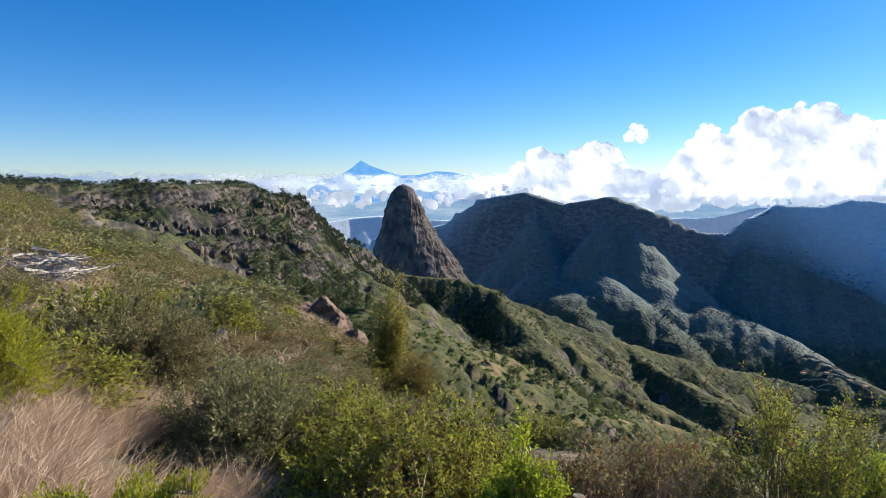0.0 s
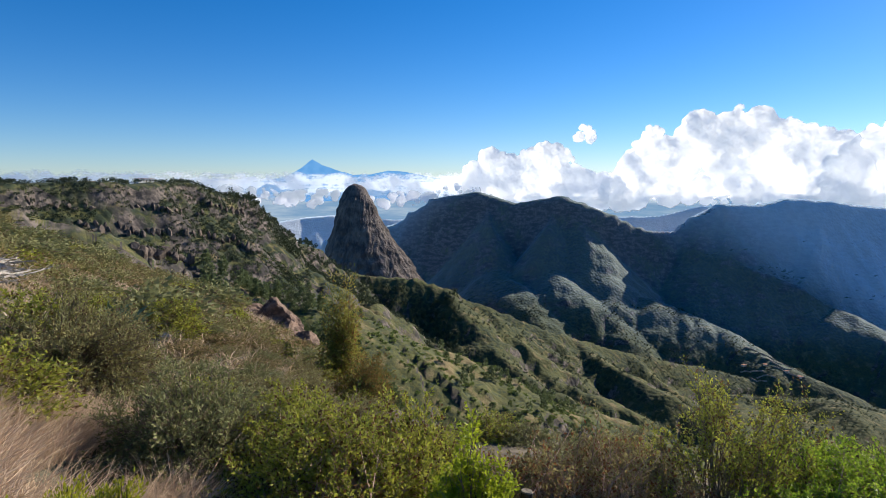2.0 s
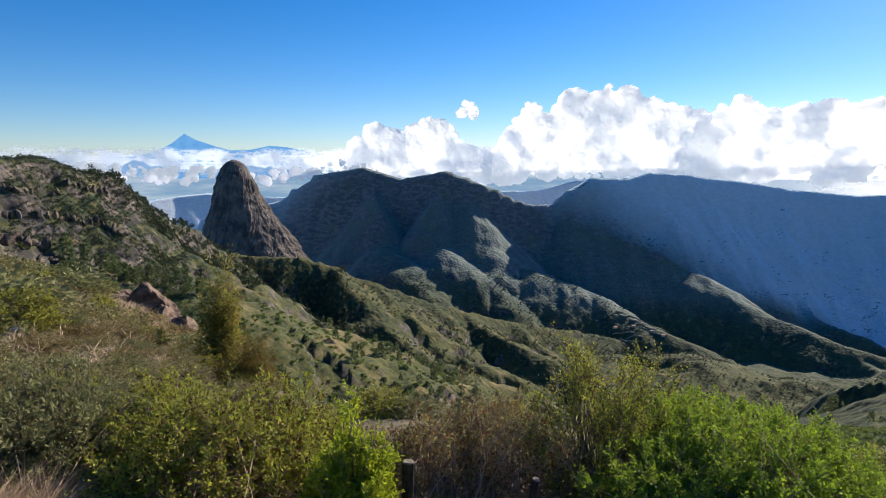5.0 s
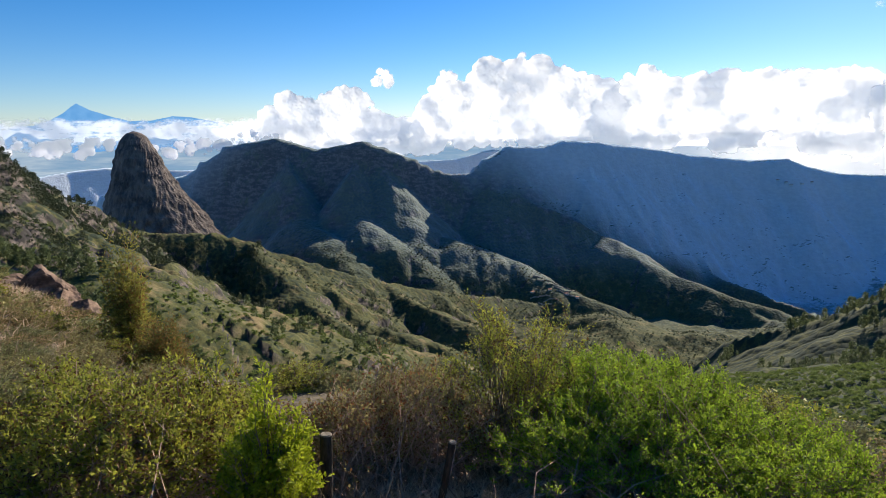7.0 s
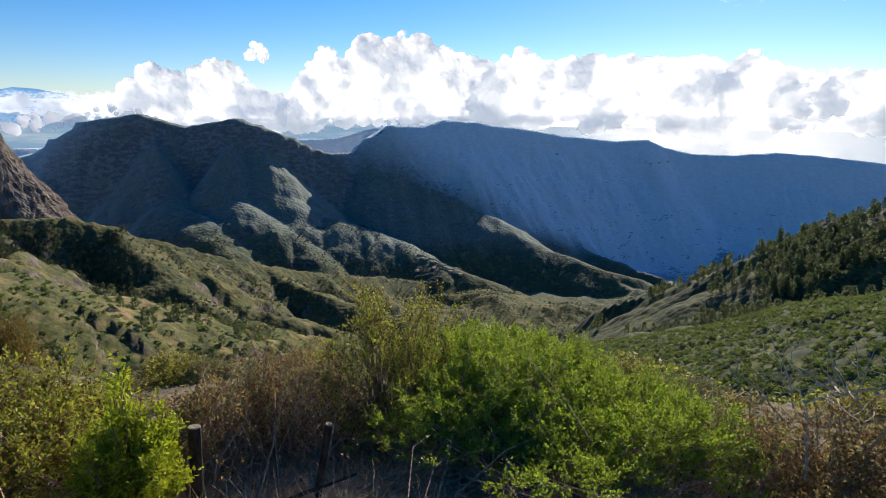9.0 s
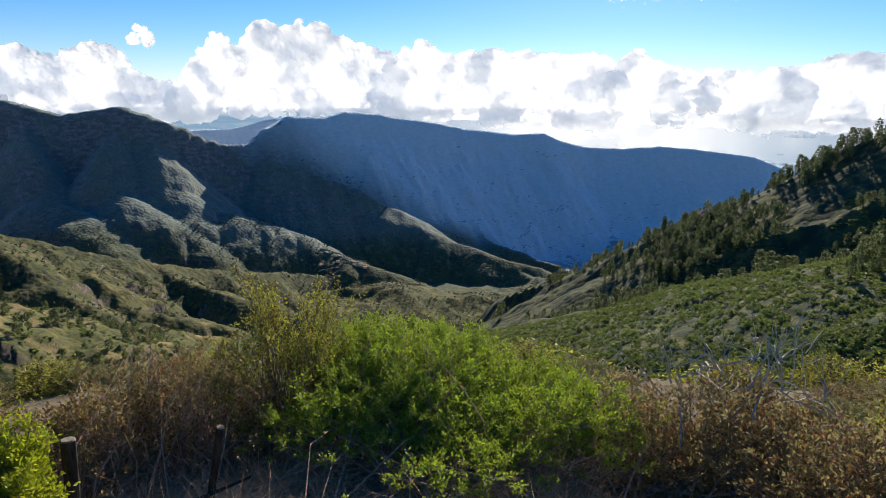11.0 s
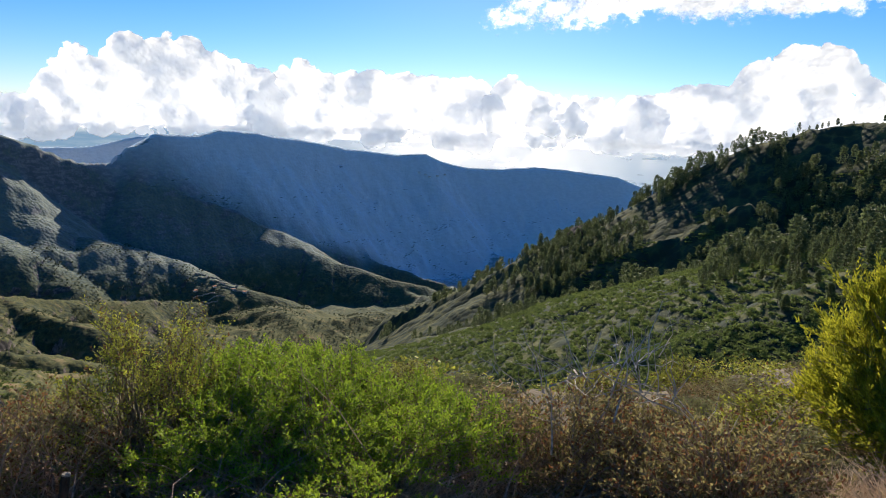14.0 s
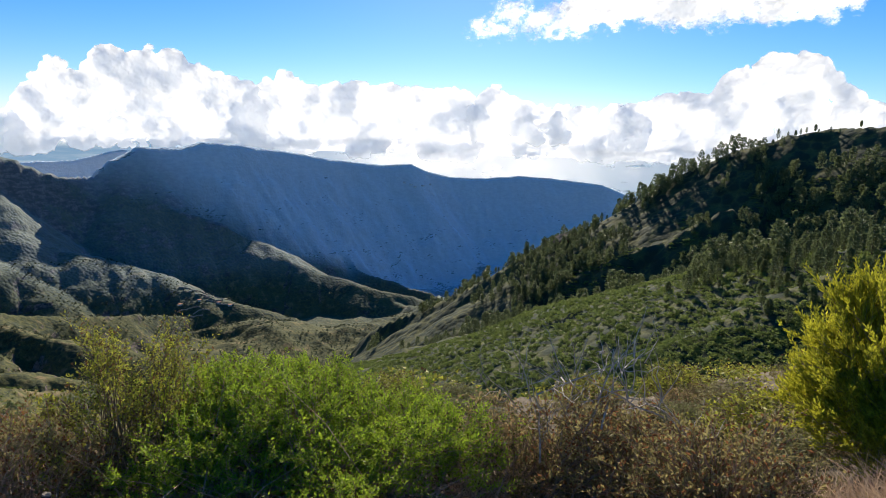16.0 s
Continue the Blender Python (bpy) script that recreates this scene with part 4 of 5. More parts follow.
def scatter(kinds, spots, least, most, group, category="shrub"):
    """Stand copies of the kinds on the spots."""
    for x, y, z, r in spots:
        ob, label = kinds[min(int(r * (len(kinds) + 0.6)), len(kinds) - 1) if r < 0.93 else 1]
        size = least + (most - least) * ((r * 37.7) % 1)
        m = pose(x, y, z - 0.05, 0, 0, r * 997 % 360) @ Matrix.Diagonal((size, size, size * (0.6 + 0.35 * (r * 13 % 1)), 1))
        if not ob.get("label"):
            ob.matrix_basis = m
            tagged(ob, label, category, group)
        else:
            copy_thing(ob, m)


def on_hill(x, y, az, d):
    pile = (np.abs(az + 33.6) < 3.2) & (d > 13.5) & (d < 20)
    rocks = (np.abs(az + 12) < 3) & (d > 29)
    rosette = (np.abs(az + 24) < 3) & (d > 10.5) & (d < 14)
    return ~rocks & ~rosette & (d < np.interp(az, NEAR_AZ, NEAR_EDGE) + 2) & (vnoise(x / 5, y / 5, 4) > 0.2) & ~pile


def scrub(name, label, spots, seed, material, wide=0.8, high=0.6, count=340, leaf=(0.14, 0.08)):
    """Far shrubs joined into one."""
    vs, qs, off = [], [], 0
    shapes = []
    for i in range(3):
        ob = shrub("pattern", wide, high, count // 8, 8, leaf, material, TWIG, seed + i, 0.6, 0.3, 0.17, 0.3, plain=True, thin=9)
        me = ob.children[1].data
        v = np.empty(len(me.vertices) * 3, np.float32)
        me.vertices.foreach_get("co", v)
        shapes.append(v.reshape(-1, 3))
        for child in list(ob.children):
            bpy.data.objects.remove(child)
        bpy.data.objects.remove(ob)
    for x, y, z, r in spots:
        v = shapes[int(r * 2.99)] * (0.7 + 0.9 * (r * 71.3 % 1))
        c, n = math.cos(r * 60), math.sin(r * 60)
        vs.append(np.stack([v[:, 0] * c - v[:, 1] * n + x, v[:, 0] * n + v[:, 1] * c + y, v[:, 2] * (0.6 + 0.4 * (r * 17 % 1)) + z - 0.05], -1))
        qs.append(np.arange(len(v)).reshape(-1, 3) + off)
        off += len(v)
    return tagged(new(name, mesh_from(name, np.concatenate(vs), np.concatenate(qs), material)), label, "scrub", kind="stuff")


CLOSE = shrub_kinds(230, 36, (0.045, 0.022), 0.014, 31, 2, 4)
FAR = shrub_kinds(130, 16, (0.085, 0.055), 0.15, 35, 10)
scatter(CLOSE, place_field(92, -46, -3, 7.0, 19, 41, on_hill, 0.9, 0.8), 0.7, 1.5, "shrubs on the hillside")
scatter(FAR, place_field(150, -46, -6, 18, 62, 42, on_hill, 1.0, 0.7), 0.8, 1.8, "shrubs on the hillside")
scatter(CLOSE, place_field(26, 79, 100, 5.6, 9.5, 90, None, 0.7, 0.8), 0.8, 1.3, "shrubs on the bank")
# undergrowth that closes the bank between and below the bushes
scatter(CLOSE, place_field(64, -12, 98, 7.6, 15, 43, None, 0.8, 0.8), 0.9, 1.4, "shrubs on the bank")
scrub("hillside_scrub", "low olive scrub covering the hillside", place_field(440, -48, -5, 19, 64, 45, on_hill, 0.6, 0.7), 46, BROOM, 0.8, 0.6, 520, (0.085, 0.055))
scrub("hillside_scrub", "low brown dry scrub covering the hillside", place_field(420, -48, -5, 17, 64, 47, on_hill, 0.6, 0.7), 48, DRY_LEAF, 0.7, 0.4, 400, (0.085, 0.045))


def grass(name, label, spots, high, per, seed, lean=0.5, width=0.0038, material=STRAW):
    """Tufts of long dry blades, one object."""
    rng = np.random.default_rng(seed)
    n = len(spots) * per
    foot = np.repeat(spots[:, :3], per, 0) + rng.normal(0, 0.06, (n, 3)) * np.array([1, 1, 0])
    d = unit(np.stack([rng.normal(0, lean, n), rng.normal(0, lean, n), np.ones(n)], -1))
    h = (high * rng.uniform(0.4, 1.2, n))[:, None]
    side = unit(np.cross(d, rng.normal(size=d.shape))) * width * rng.uniform(0.6, 1.3, n)[:, None]
    curl = unit(d * np.array([1, 1, 0.15])) * h * 0.35
    mid, tip = foot + d * h * 0.55, foot + d * h + curl - np.array([0, 0, 1]) * h * 0.12
    verts = np.stack([foot - side, foot + side, mid + side * 0.8, mid - side * 0.8, tip], 1).reshape(-1, 3)
    b = np.arange(n)[:, None] * 5
    tris = np.concatenate([b + [0, 1, 2], b + [0, 2, 3], b + [3, 2, 4]])
    return tagged(new(name, mesh_from(name, verts, tris, material)), label, "grass", kind="stuff")


grass("dry_grass", "long pinkish dry grass on the slope", place_field(1000, -44, -18, 2.8, 7.6, 51, lambda x, y, az, d: vnoise(x / 1.2, y / 1.2, 8) > 0.2), 0.42, 30, 51, 0.6)
grass("dry_grass", "long bleached dry grass beside the bushes", place_field(420, -25, -7, 2.5, 4.4, 52), 0.36, 22, 52, 0.8)
grass("dry_grass", "tangled dry grass at the foot of the bushes", place_field(900, -14, 64, 3.5, 5.2, 53), 0.42, 15, 53, 0.9)
grass("dry_grass", "long dry grass near the heather", place_field(330, 78, 104, 3.2, 6.2, 54), 0.42, 24, 54)
grass("hillside_grass", "thin dry grass between hillside shrubs", place_field(5200, -46, -2, 6.5, 60, 55, lambda x, y, az, d: d < np.interp(az, NEAR_AZ, NEAR_EDGE)), 0.35, 9, 55, 0.6, 0.014)

# ---- pines ----


def pine_shape(high, wide, tufts, seed, leaf=(0.75, 0.45)):
    """Trunk paths and needle tufts of a pine with whorls of short boughs."""
    rng = np.random.default_rng(seed)
    k = 6
    a = np.linspace(0, 1, k)
    lean = rng.normal(0, 0.02, 2)
    trunk = np.stack([a * high * lean[0], a * high * lean[1], a * high], -1)[None]
    radius = (high * 0.016 * (1 - 0.85 * a))[None]
    f = 0.2 + 0.8 * rng.beta(1.2, 1.1, tufts)
    reach = wide * np.interp(f, (0.16, 0.3, 0.48, 0.7, 0.9, 1.0), (0.3, 0.85, 1.0, 0.82, 0.5, 0.12))
    whorl = np.round(f * 11) / 11
    t = whorl * 40 + np.floor(rng.uniform(0, 5, tufts)) * 1.2566 + rng.normal(0, 0.28, tufts)
    out = reach * rng.beta(2.2, 1.1, tufts) * (0.7 + 0.6 * vnoise(t * 0.9, whorl * 9, seed))
    p = np.stack([np.cos(t) * out, np.sin(t) * out, (f * 0.5 + whorl * 0.5) * high + out * 0.18 + rng.normal(0, 0.1, tufts)], -1)
    d = unit(np.stack([np.cos(t), np.sin(t), np.full(tufts, 0.7)], -1) + rng.normal(0, 0.55, (tufts, 3)))
    b = 10
    fb = rng.uniform(0.25, 0.92, b)
    tb = rng.uniform(0, 6.283, b)
    rb = wide * 0.75 * np.interp(fb, (0.2, 0.4, 1.0), (0.8, 1.0, 0.15))
    start = np.stack([fb * high * lean[0], fb * high * lean[1], fb * high], -1)
    end = start + np.stack([np.cos(tb) * rb, np.sin(tb) * rb, rb * 0.3], -1)
    boughs = start[:, None] + (end - start)[:, None] * np.linspace(0, 1, k)[None, :, None]
    paths = np.concatenate([trunk, boughs])
    radii = np.concatenate([radius, np.full((b, 1), high * 0.004) * np.linspace(1, 0.3, k)[None]])
    return tubes(paths, radii), leaves(p, d, leaf[0], leaf[1], rng, 0.15, True)


def pine(high, wide, tufts, seed):
    root = new("pine_tree")
    wood, needles = pine_shape(high, wide, tufts, seed)
    part_of("trunk", mesh_from("trunk", *wood, PINE_BARK), root)
    part_of("crown", mesh_from("crown", *needles, PINE_GREEN), root)
    return root


def woods(name, label, spots, seed, high=8.0, wide=1.9, tufts=70, leaf=(1.5, 0.7), low=0.6, green=PINE_GREEN):
    """Many far trees joined into one."""
    shapes = [pine_shape(high, wide, tufts, seed + i, leaf)[1] for i in range(4)]
    vs, qs, off = [], [], 0
    for x, y, z, r in spots:
        v, q = shapes[int(r * 4) % 4]
        s = low + (1.3 - low) * ((r * 91.7) % 1)
        c, n = math.cos(r * 60), math.sin(r * 60)
        w = np.stack([v[:, 0] * c - v[:, 1] * n, v[:, 0] * n + v[:, 1] * c, v[:, 2]], -1) * s + (x, y, z - 0.2)
        vs.append(w)
        qs.append(q + off)
        off += len(v)
    return tagged(new(name, mesh_from(name, np.concatenate(vs), np.concatenate(qs), green)), label, "woods", kind="stuff")


DARK_SCRUB = leaf_material("dark_scrub_leaves", (0.05, 0.07, 0.026), (0.17, 0.18, 0.07), 0.3, 0.7)
SCRUB_GREEN = leaf_material("scrub_leaves", (0.08, 0.115, 0.03), (0.25, 0.31, 0.085), 0.36, 0.7)


def clear_spur(az, d):
    """The open scrubby spur in front of the pine slope."""
    return (az < 78) & (d < np.interp(az, (48, 60, 70, 78), (345, 310, 275, 238)))


def pine_slope():
    kinds = [pine(12.0, 2.0, 1000, 61), pine(9.6, 1.8, 860, 62), pine(13.6, 2.1, 1100, 63), pine(7.2, 1.5, 700, 64)]

    def grows(x, y, az, d):
        open_ground = clear_spur(az, d) & (vnoise(x / 9, y / 9, 33) < 0.95)
        gully = (az < 62) & (d > 345) & (vnoise(x / 16, y / 16, 34) < 0.62)
        return ~open_ground & ~gully & (vnoise(x / 34, y / 34, 14) + 0.35 * vnoise(x / 11, y / 11, 15) > 0.5) & (az > np.interp(d, (60, 110, 200, 300, 420, 560), (84, 76, 63, 54, 50, 46)))

    spots = place_field(2700, 46, 104, 65, 560, 65, grows, 3.0, 0.6)
    crest = place_field(52, 72.5, 94, 435, 485, 68, lambda x, y, az, d: np.abs(d - np.interp(az, (71.6, 75.7, 80.0, 84.3, 88.1, 95), (455, 458, 462, 466, 466, 450))) < 8, 3.0, 1.0)
    lower = place_field(48, 57, 73, 440, 490, 67, lambda x, y, az, d: np.abs(d - np.interp(az, (53.1, 59.6, 65.8, 71.6), (500, 460, 455, 455))) < 8, 3.0, 1.0)
    crest = np.concatenate([crest, lower])
    spots = spots[np.argsort(np.hypot(spots[:, 0], spots[:, 1]))]
    for x, y, z, r in np.concatenate([crest, spots[:204]]):
        i = int(r * 3.99)
        size = 0.5 + 0.5 * ((r * 53.3) % 1)
        m = pose(x, y, z - 0.25, 0, 0, r * 997 % 360) @ Matrix.Diagonal((size, size, size, 1))
        if not kinds[i].get("label"):
            kinds[i].matrix_basis = m
            tagged(kinds[i], "slender green pine on a steep slope", "pine", "pines on the slope")
        else:
            copy_thing(kinds[i], m)
    woods("pine_wood", "dense pine wood on the shaded slope", spots[204:], 66, 10.0, 1.9, 260, (1.0, 0.65), 0.4)


pine_slope()
woods("far_wood", "dark pines below the plateau and round the tower", place_field(
    2600, -24, 6, 600, 1010, 71, lambda x, y, az, d: (vnoise(x / 60, y / 60, 16) > 0.34) & ((az > -15) | (d > 690)), 3.0, 1.0), 72, 6.5, 1.7, 44, (1.5, 1.1), green=DARK_PINE)
woods("crest_pines", "row of pines along the low spur's crest", place_field(
    95, 2, 15, 352, 425, 83, lambda x, y, az, d: np.abs(d - np.interp(az, (2.5, 6.3, 11.7, 16.9), (350, 380, 420, 460)) - 14) < 14, 2.5, 1.0), 84, 8.0, 1.5, 150, (0.9, 0.55))
woods("plateau_wood", "dark trees and scrub over the plateau's flank", place_field(
    8500, -37, -8, 415, 720, 70, lambda x, y, az, d: (vnoise(x / 24, y / 24, 16) > 0.3) & ((np.abs(az + 21.6) > 1.2) | (d < 470) | (d > 530)), 2.0, 1.0), 69, 2.7, 1.25, 40, (0.75, 0.6), 0.4, green=DARK_PINE)
woods("spur_wood", "scattered pines along the sunny spur", place_field(
    220, -10, 30, 240, 560, 73, lambda x, y, az, d: vnoise(x / 40, y / 40, 18) > 0.55, 4.0, 1.0), 74, 7.0, 1.8, 110, (1.3, 0.9))
woods("valley_scrub", "dark scrub and small trees across the valley", place_field(
    3600, 2, 56, 700, 1500, 75, lambda x, y, az, d: (vnoise(x / 70, y / 70, 19) > 0.45) & (land(x, y) < -0.19 * d), 4.0, 0.8), 76, 4.2, 1.7, 30, (1.4, 1.0), green=DARK_PINE)
woods("gully_wood", "young pines in the gully behind the rocks", place_field(
    480, -19, -3, 190, 330, 77, lambda x, y, az, d: vnoise(x / 22, y / 22, 23) > 0.35, 3.0, 1.0), 78, 8.0, 1.6, 150, (1.1, 0.8))
scrub("spur_scrub", "low grey-green scrub dotted over the sunny spur", place_field(
    3900, -12, 32, 225, 560, 79, lambda x, y, az, d: vnoise(x / 25, y / 25, 27) > 0.25, 1.4, 0.9), 80, SCRUB_GREEN, 1.15, 0.8, 72, (0.55, 0.45))
scrub("band_scrub", "dark green scrub on the rocky band under the plateau", place_field(
    2600, -42, -9, 130, 420, 86, lambda x, y, az, d: vnoise(x / 20, y / 20, 28) > 0.3, 1.6, 0.9), 87, DARK_SCRUB, 1.3, 0.9, 152, (0.36, 0.3))
scrub("slope_scrub", "dense green scrub on the pine slope", place_field(
    6000, 44, 92, 90, 420, 81, lambda x, y, az, d: (clear_spur(az, d) | (d < 230) | ((az > 66) & (vnoise(x / 14, y / 14, 36) > 0.5))) & (vnoise(x / 18, y / 18, 29) > 0.04), 1.4, 0.8), 82, SCRUB_GREEN, 1.6, 0.75, 136, (0.4, 0.36))
scrub("bank_scrub", "green scrub on the steep bank above the pines", place_field(330, 40, 108, 14, 42, 44, None, 0.8, 0.7), 49, OLIVE, 0.9, 0.7, 520, (0.08, 0.05))
scrub("bank_scrub", "green scrub on the lower bank above the pines", place_field(3600, 44, 93, 30, 150, 88, None, 0.8, 0.8), 89, SCRUB_GREEN, 1.2, 0.8, 88, (0.32, 0.25))

# ---- rocks, wood, house ----
OUTCROP = rock_material("outcrop_rock", (0.085, 0.06, 0.045), (0.30, 0.205, 0.15), 1.4, (1, 1, 2.0)).m
PALE_STONE = rock_material("pale_stone", (0.22, 0.20, 0.17), (0.5, 0.46, 0.40), 0.8).m


def boulder(size, seed, material=OUTCROP, name="boulder", detail=4):
    """A weathered block: a rough ball cut by random planes and worn."""
    bm = bmesh.new()
    bmesh.ops.create_icosphere(bm, subdivisions=detail, radius=1.0)
    rnd = random.Random(seed)
    cuts = [(Vector((rnd.uniform(-1, 1), rnd.uniform(-1, 1), rnd.uniform(-0.6, 1))).normalized(), rnd.uniform(0.4, 0.8)) for _ in range(16)]
    for v in bm.verts:
        for n, d in cuts:
            over = v.co.dot(n) - d
            if over > 0:
                v.co -= n * over * 0.97
        v.co += v.co.normalized() * 0.07 * noise.fractal(v.co * 4.3 + Vector((seed, 0, 0)), 0.8, 2.0, 4)
        v.co.x, v.co.y, v.co.z = v.co.x * size[0], v.co.y * size[1], v.co.z * size[2]
    me = bpy.data.meshes.new(name)
    bm.to_mesh(me)
    bm.free()
    me.materials.append(material)
    return new(name, me)


def outcrop():
    rnd = random.Random(5)
    for i in range(16):
        az = rnd.uniform(-14.5, -9.6)
        d = rnd.uniform(34.5, 38.5) - (az + 12) * 0.6
        s = rnd.uniform(0.9, 1.9)
        x, y, _ = at(az, 0, d)
        ob = boulder((s * 1.25, s * 1.1, s * (rnd.uniform(0.9, 1.35) if az > -12.2 else rnd.uniform(0.5, 0.9))), i)
        ob.matrix_basis = pose(x, y, ground_at(x, y) - s * 0.3, rnd.uniform(-15, 15), rnd.uniform(-15, 15), rnd.uniform(0, 360))
        tagged(ob, "reddish-brown weathered boulder on the hill's edge", "boulder", "boulders of the outcrop")
    for az, d, s in ((-8.7, 30, 0.9), (-7.9, 27, 0.7), (-17.5, 24, 0.25), (-20.5, 16, 0.22), (-14, 20, 0.3)):
        x, y, _ = at(az, 0, d)
        ob = boulder((s * 1.2, s, s * 0.8), int(d), OUTCROP if s > 0.5 else PALE_STONE)
        ob.matrix_basis = pose(x, y, ground_at(x, y) + s * 0.2, 8, -6, d * 40)
        tagged(ob, "dark weathered boulder below the outcrop" if s > 0.5 else "small pale stone between hillside shrubs", "boulder")


outcrop()


def stick(length, radius, seed, material, bend=0.12, name="stick", twigs=0):
    """A crooked branch lying along x, with side twigs."""
    rng = np.random.default_rng(seed)
    k = 7
    a = np.linspace(0, 1, k)
    main = np.stack([(a - 0.5) * length, np.cumsum(rng.normal(0, bend * length / k, k)), np.cumsum(rng.normal(0, bend * length / k, k))], -1)[None]
    r = (radius * (1 - 0.7 * a))[None]
    if twigs:
        at_ = rng.uniform(0.25, 0.95, twigs)
        i = np.minimum((at_ * (k - 1)).astype(int), k - 2)
        foot = main[0, i] + (main[0, i + 1] - main[0, i]) * (at_ * (k - 1) - i)[:, None]
        d = unit(np.stack([rng.uniform(0.2, 1, twigs), rng.normal(0, 0.8, twigs), rng.normal(0, 0.8, twigs)], -1))
        ln = length * rng.uniform(0.15, 0.45, twigs)
        side = foot[:, None] + d[:, None] * ln[:, None, None] * a[None, :, None] + np.cumsum(rng.normal(0, 0.03 * length / 2, (twigs, k, 3)), 1) * (a[None, :, None] > 0)
        main = np.concatenate([main, side])
        r = np.concatenate([r, radius * 0.4 * np.ones((twigs, 1)) * (1 - 0.75 * a)[None]])
    return mesh_from(name, *tubes(main, r), material)


def branch_pile():
    """Cut and bleached branches heaped on the slope."""
    rnd = random.Random(8)
    x, y, _ = at(-33.9, 0, 17.0)
    root = new("branch_pile")
    root.matrix_basis = pose(x, y, ground_at(x, y), 0, 0, 20)
    shapes = [stick(rnd.uniform(0.5, 1.0), rnd.uniform(0.025, 0.05), i, DEAD_WOOD, twigs=3) for i in range(8)]
    for i in range(120):
        ob = part_of("stick", shapes[i % 8], root)
        ob.matrix_basis = pose(rnd.gauss(0, 0.5), rnd.gauss(0, 0.45), 0.12 + abs(rnd.gauss(0, 0.22)), rnd.uniform(0, 360), rnd.uniform(-14, 14), rnd.gauss(10, 35))
    tagged(root, "heap of bleached cut branches on the grassy slope", "branches")


branch_pile()


def stump(az, dist, high, radius, tilt, label):
    """A short sawn-off post with a pale cut face."""
    x, y, _ = at(az, 0, dist)
    root = new("wooden_post")
    root.matrix_basis = pose(x, y, ground_at(x, y) - 0.05, tilt, tilt * 0.5, az * 9)
    n = 14
    t = np.linspace(0, 2 * math.pi, n, endpoint=False)
    rows = np.linspace(0, high + 0.05, 6)
    wob = 1 + 0.10 * (vnoise(np.cos(t)[:, None] * 1.5 + 4 + rows * 2, np.sin(t)[:, None] * 1.5 + 4 + 0 * rows, int(az) & 7) - 0.5) * 2
    v = np.stack([np.cos(t)[:, None] * radius * wob, np.sin(t)[:, None] * radius * wob, np.broadcast_to(rows, (n, 6))], -1).reshape(-1, 3)
    i, j = np.meshgrid(np.arange(n), np.arange(5), indexing="ij")
    i2 = (i + 1) % n
    part_of("shaft", mesh_from("shaft", v, np.stack([i * 6 + j, i2 * 6 + j, i2 * 6 + j + 1, i * 6 + j + 1], -1).reshape(-1, 4), POST_WOOD), root)
    rim = v.reshape(n, 6, 3)[:, -1]
    cap = np.vstack([[[0, 0, high + 0.062]], rim * [1.0, 1.0, 1], rim * [0.88, 0.88, 1] + [0, 0, 0.01]])
    k = np.arange(n)
    outer = np.stack([1 + k, 1 + (k + 1) % n, 1 + n + (k + 1) % n, 1 + n + k], -1)
    inner = np.stack([1 + n + k, 1 + n + (k + 1) % n, np.zeros(n, int), np.zeros(n, int)], -1)[:, :3]
    me = mesh_from("cut_face", cap, np.vstack([outer[:, [0, 1, 2]], outer[:, [0, 2, 3]], inner]), CUT_WOOD)
    part_of("cut_face", me, root, "pale sawn top")
    return tagged(root, label, "post", "posts on the bank")


CUT_WOOD = bark_material("sawn_end_grain", (0.13, 0.105, 0.08), (0.30, 0.26, 0.20), 40.0)
POST_WOOD = bark_material("dark_post_wood", (0.02, 0.016, 0.012), (0.075, 0.06, 0.045), 25.0)
stump(12.8, 4.6, 0.86, 0.05, 4, "dark sawn-off wooden post with pale top")
stump(24.0, 4.55, 0.84, 0.03, -9, "thin dark leaning wooden post")
stump(-7.5, 4.0, 0.45, 0.03, 5, "short dark post between the bushes")
fallen = new("fallen_pole", stick(1.3, 0.04, 77, POST_WOOD, 0.05, "fallen_pole"))
fx, fy, _ = at(20.5, 0, 4.4)
fallen.matrix_basis = pose(fx, fy, ground_at(fx, fy) + 0.2, 0, -14, -20)
tagged(fallen, "dark fallen pole lying between two posts", "pole")


def dead_branch(az, dist, length, up, turn, seed, lift=0.6):
    """A bare limb with a handful of twigs."""
    x, y, _ = at(az, 0, dist)
    rnd = random.Random(seed)
    root = new("dead_branch")
    root.matrix_basis = pose(x, y, ground_at(x, y) + lift + length * 0.3, 0, -up, turn)
    part_of("limb", stick(length, 0.012, seed, DEAD_WOOD, 0.15, "limb"), root)
    twig = stick(length * 0.5, 0.007, seed + 50, DEAD_WOOD, 0.25, "twig")
    for _ in range(6):
        ob = part_of("twig", twig, root)
        a, b = rnd.uniform(-60, 60), rnd.uniform(-60, 60)
        m = pose(rnd.uniform(-0.2, 0.45) * length, 0, 0, 0, b, a)
        ob.matrix_basis = m @ pose(length * 0.22, 0, 0)
    tagged(root, "bare bleached dead branch among the bushes", "branch", "bleached branches")


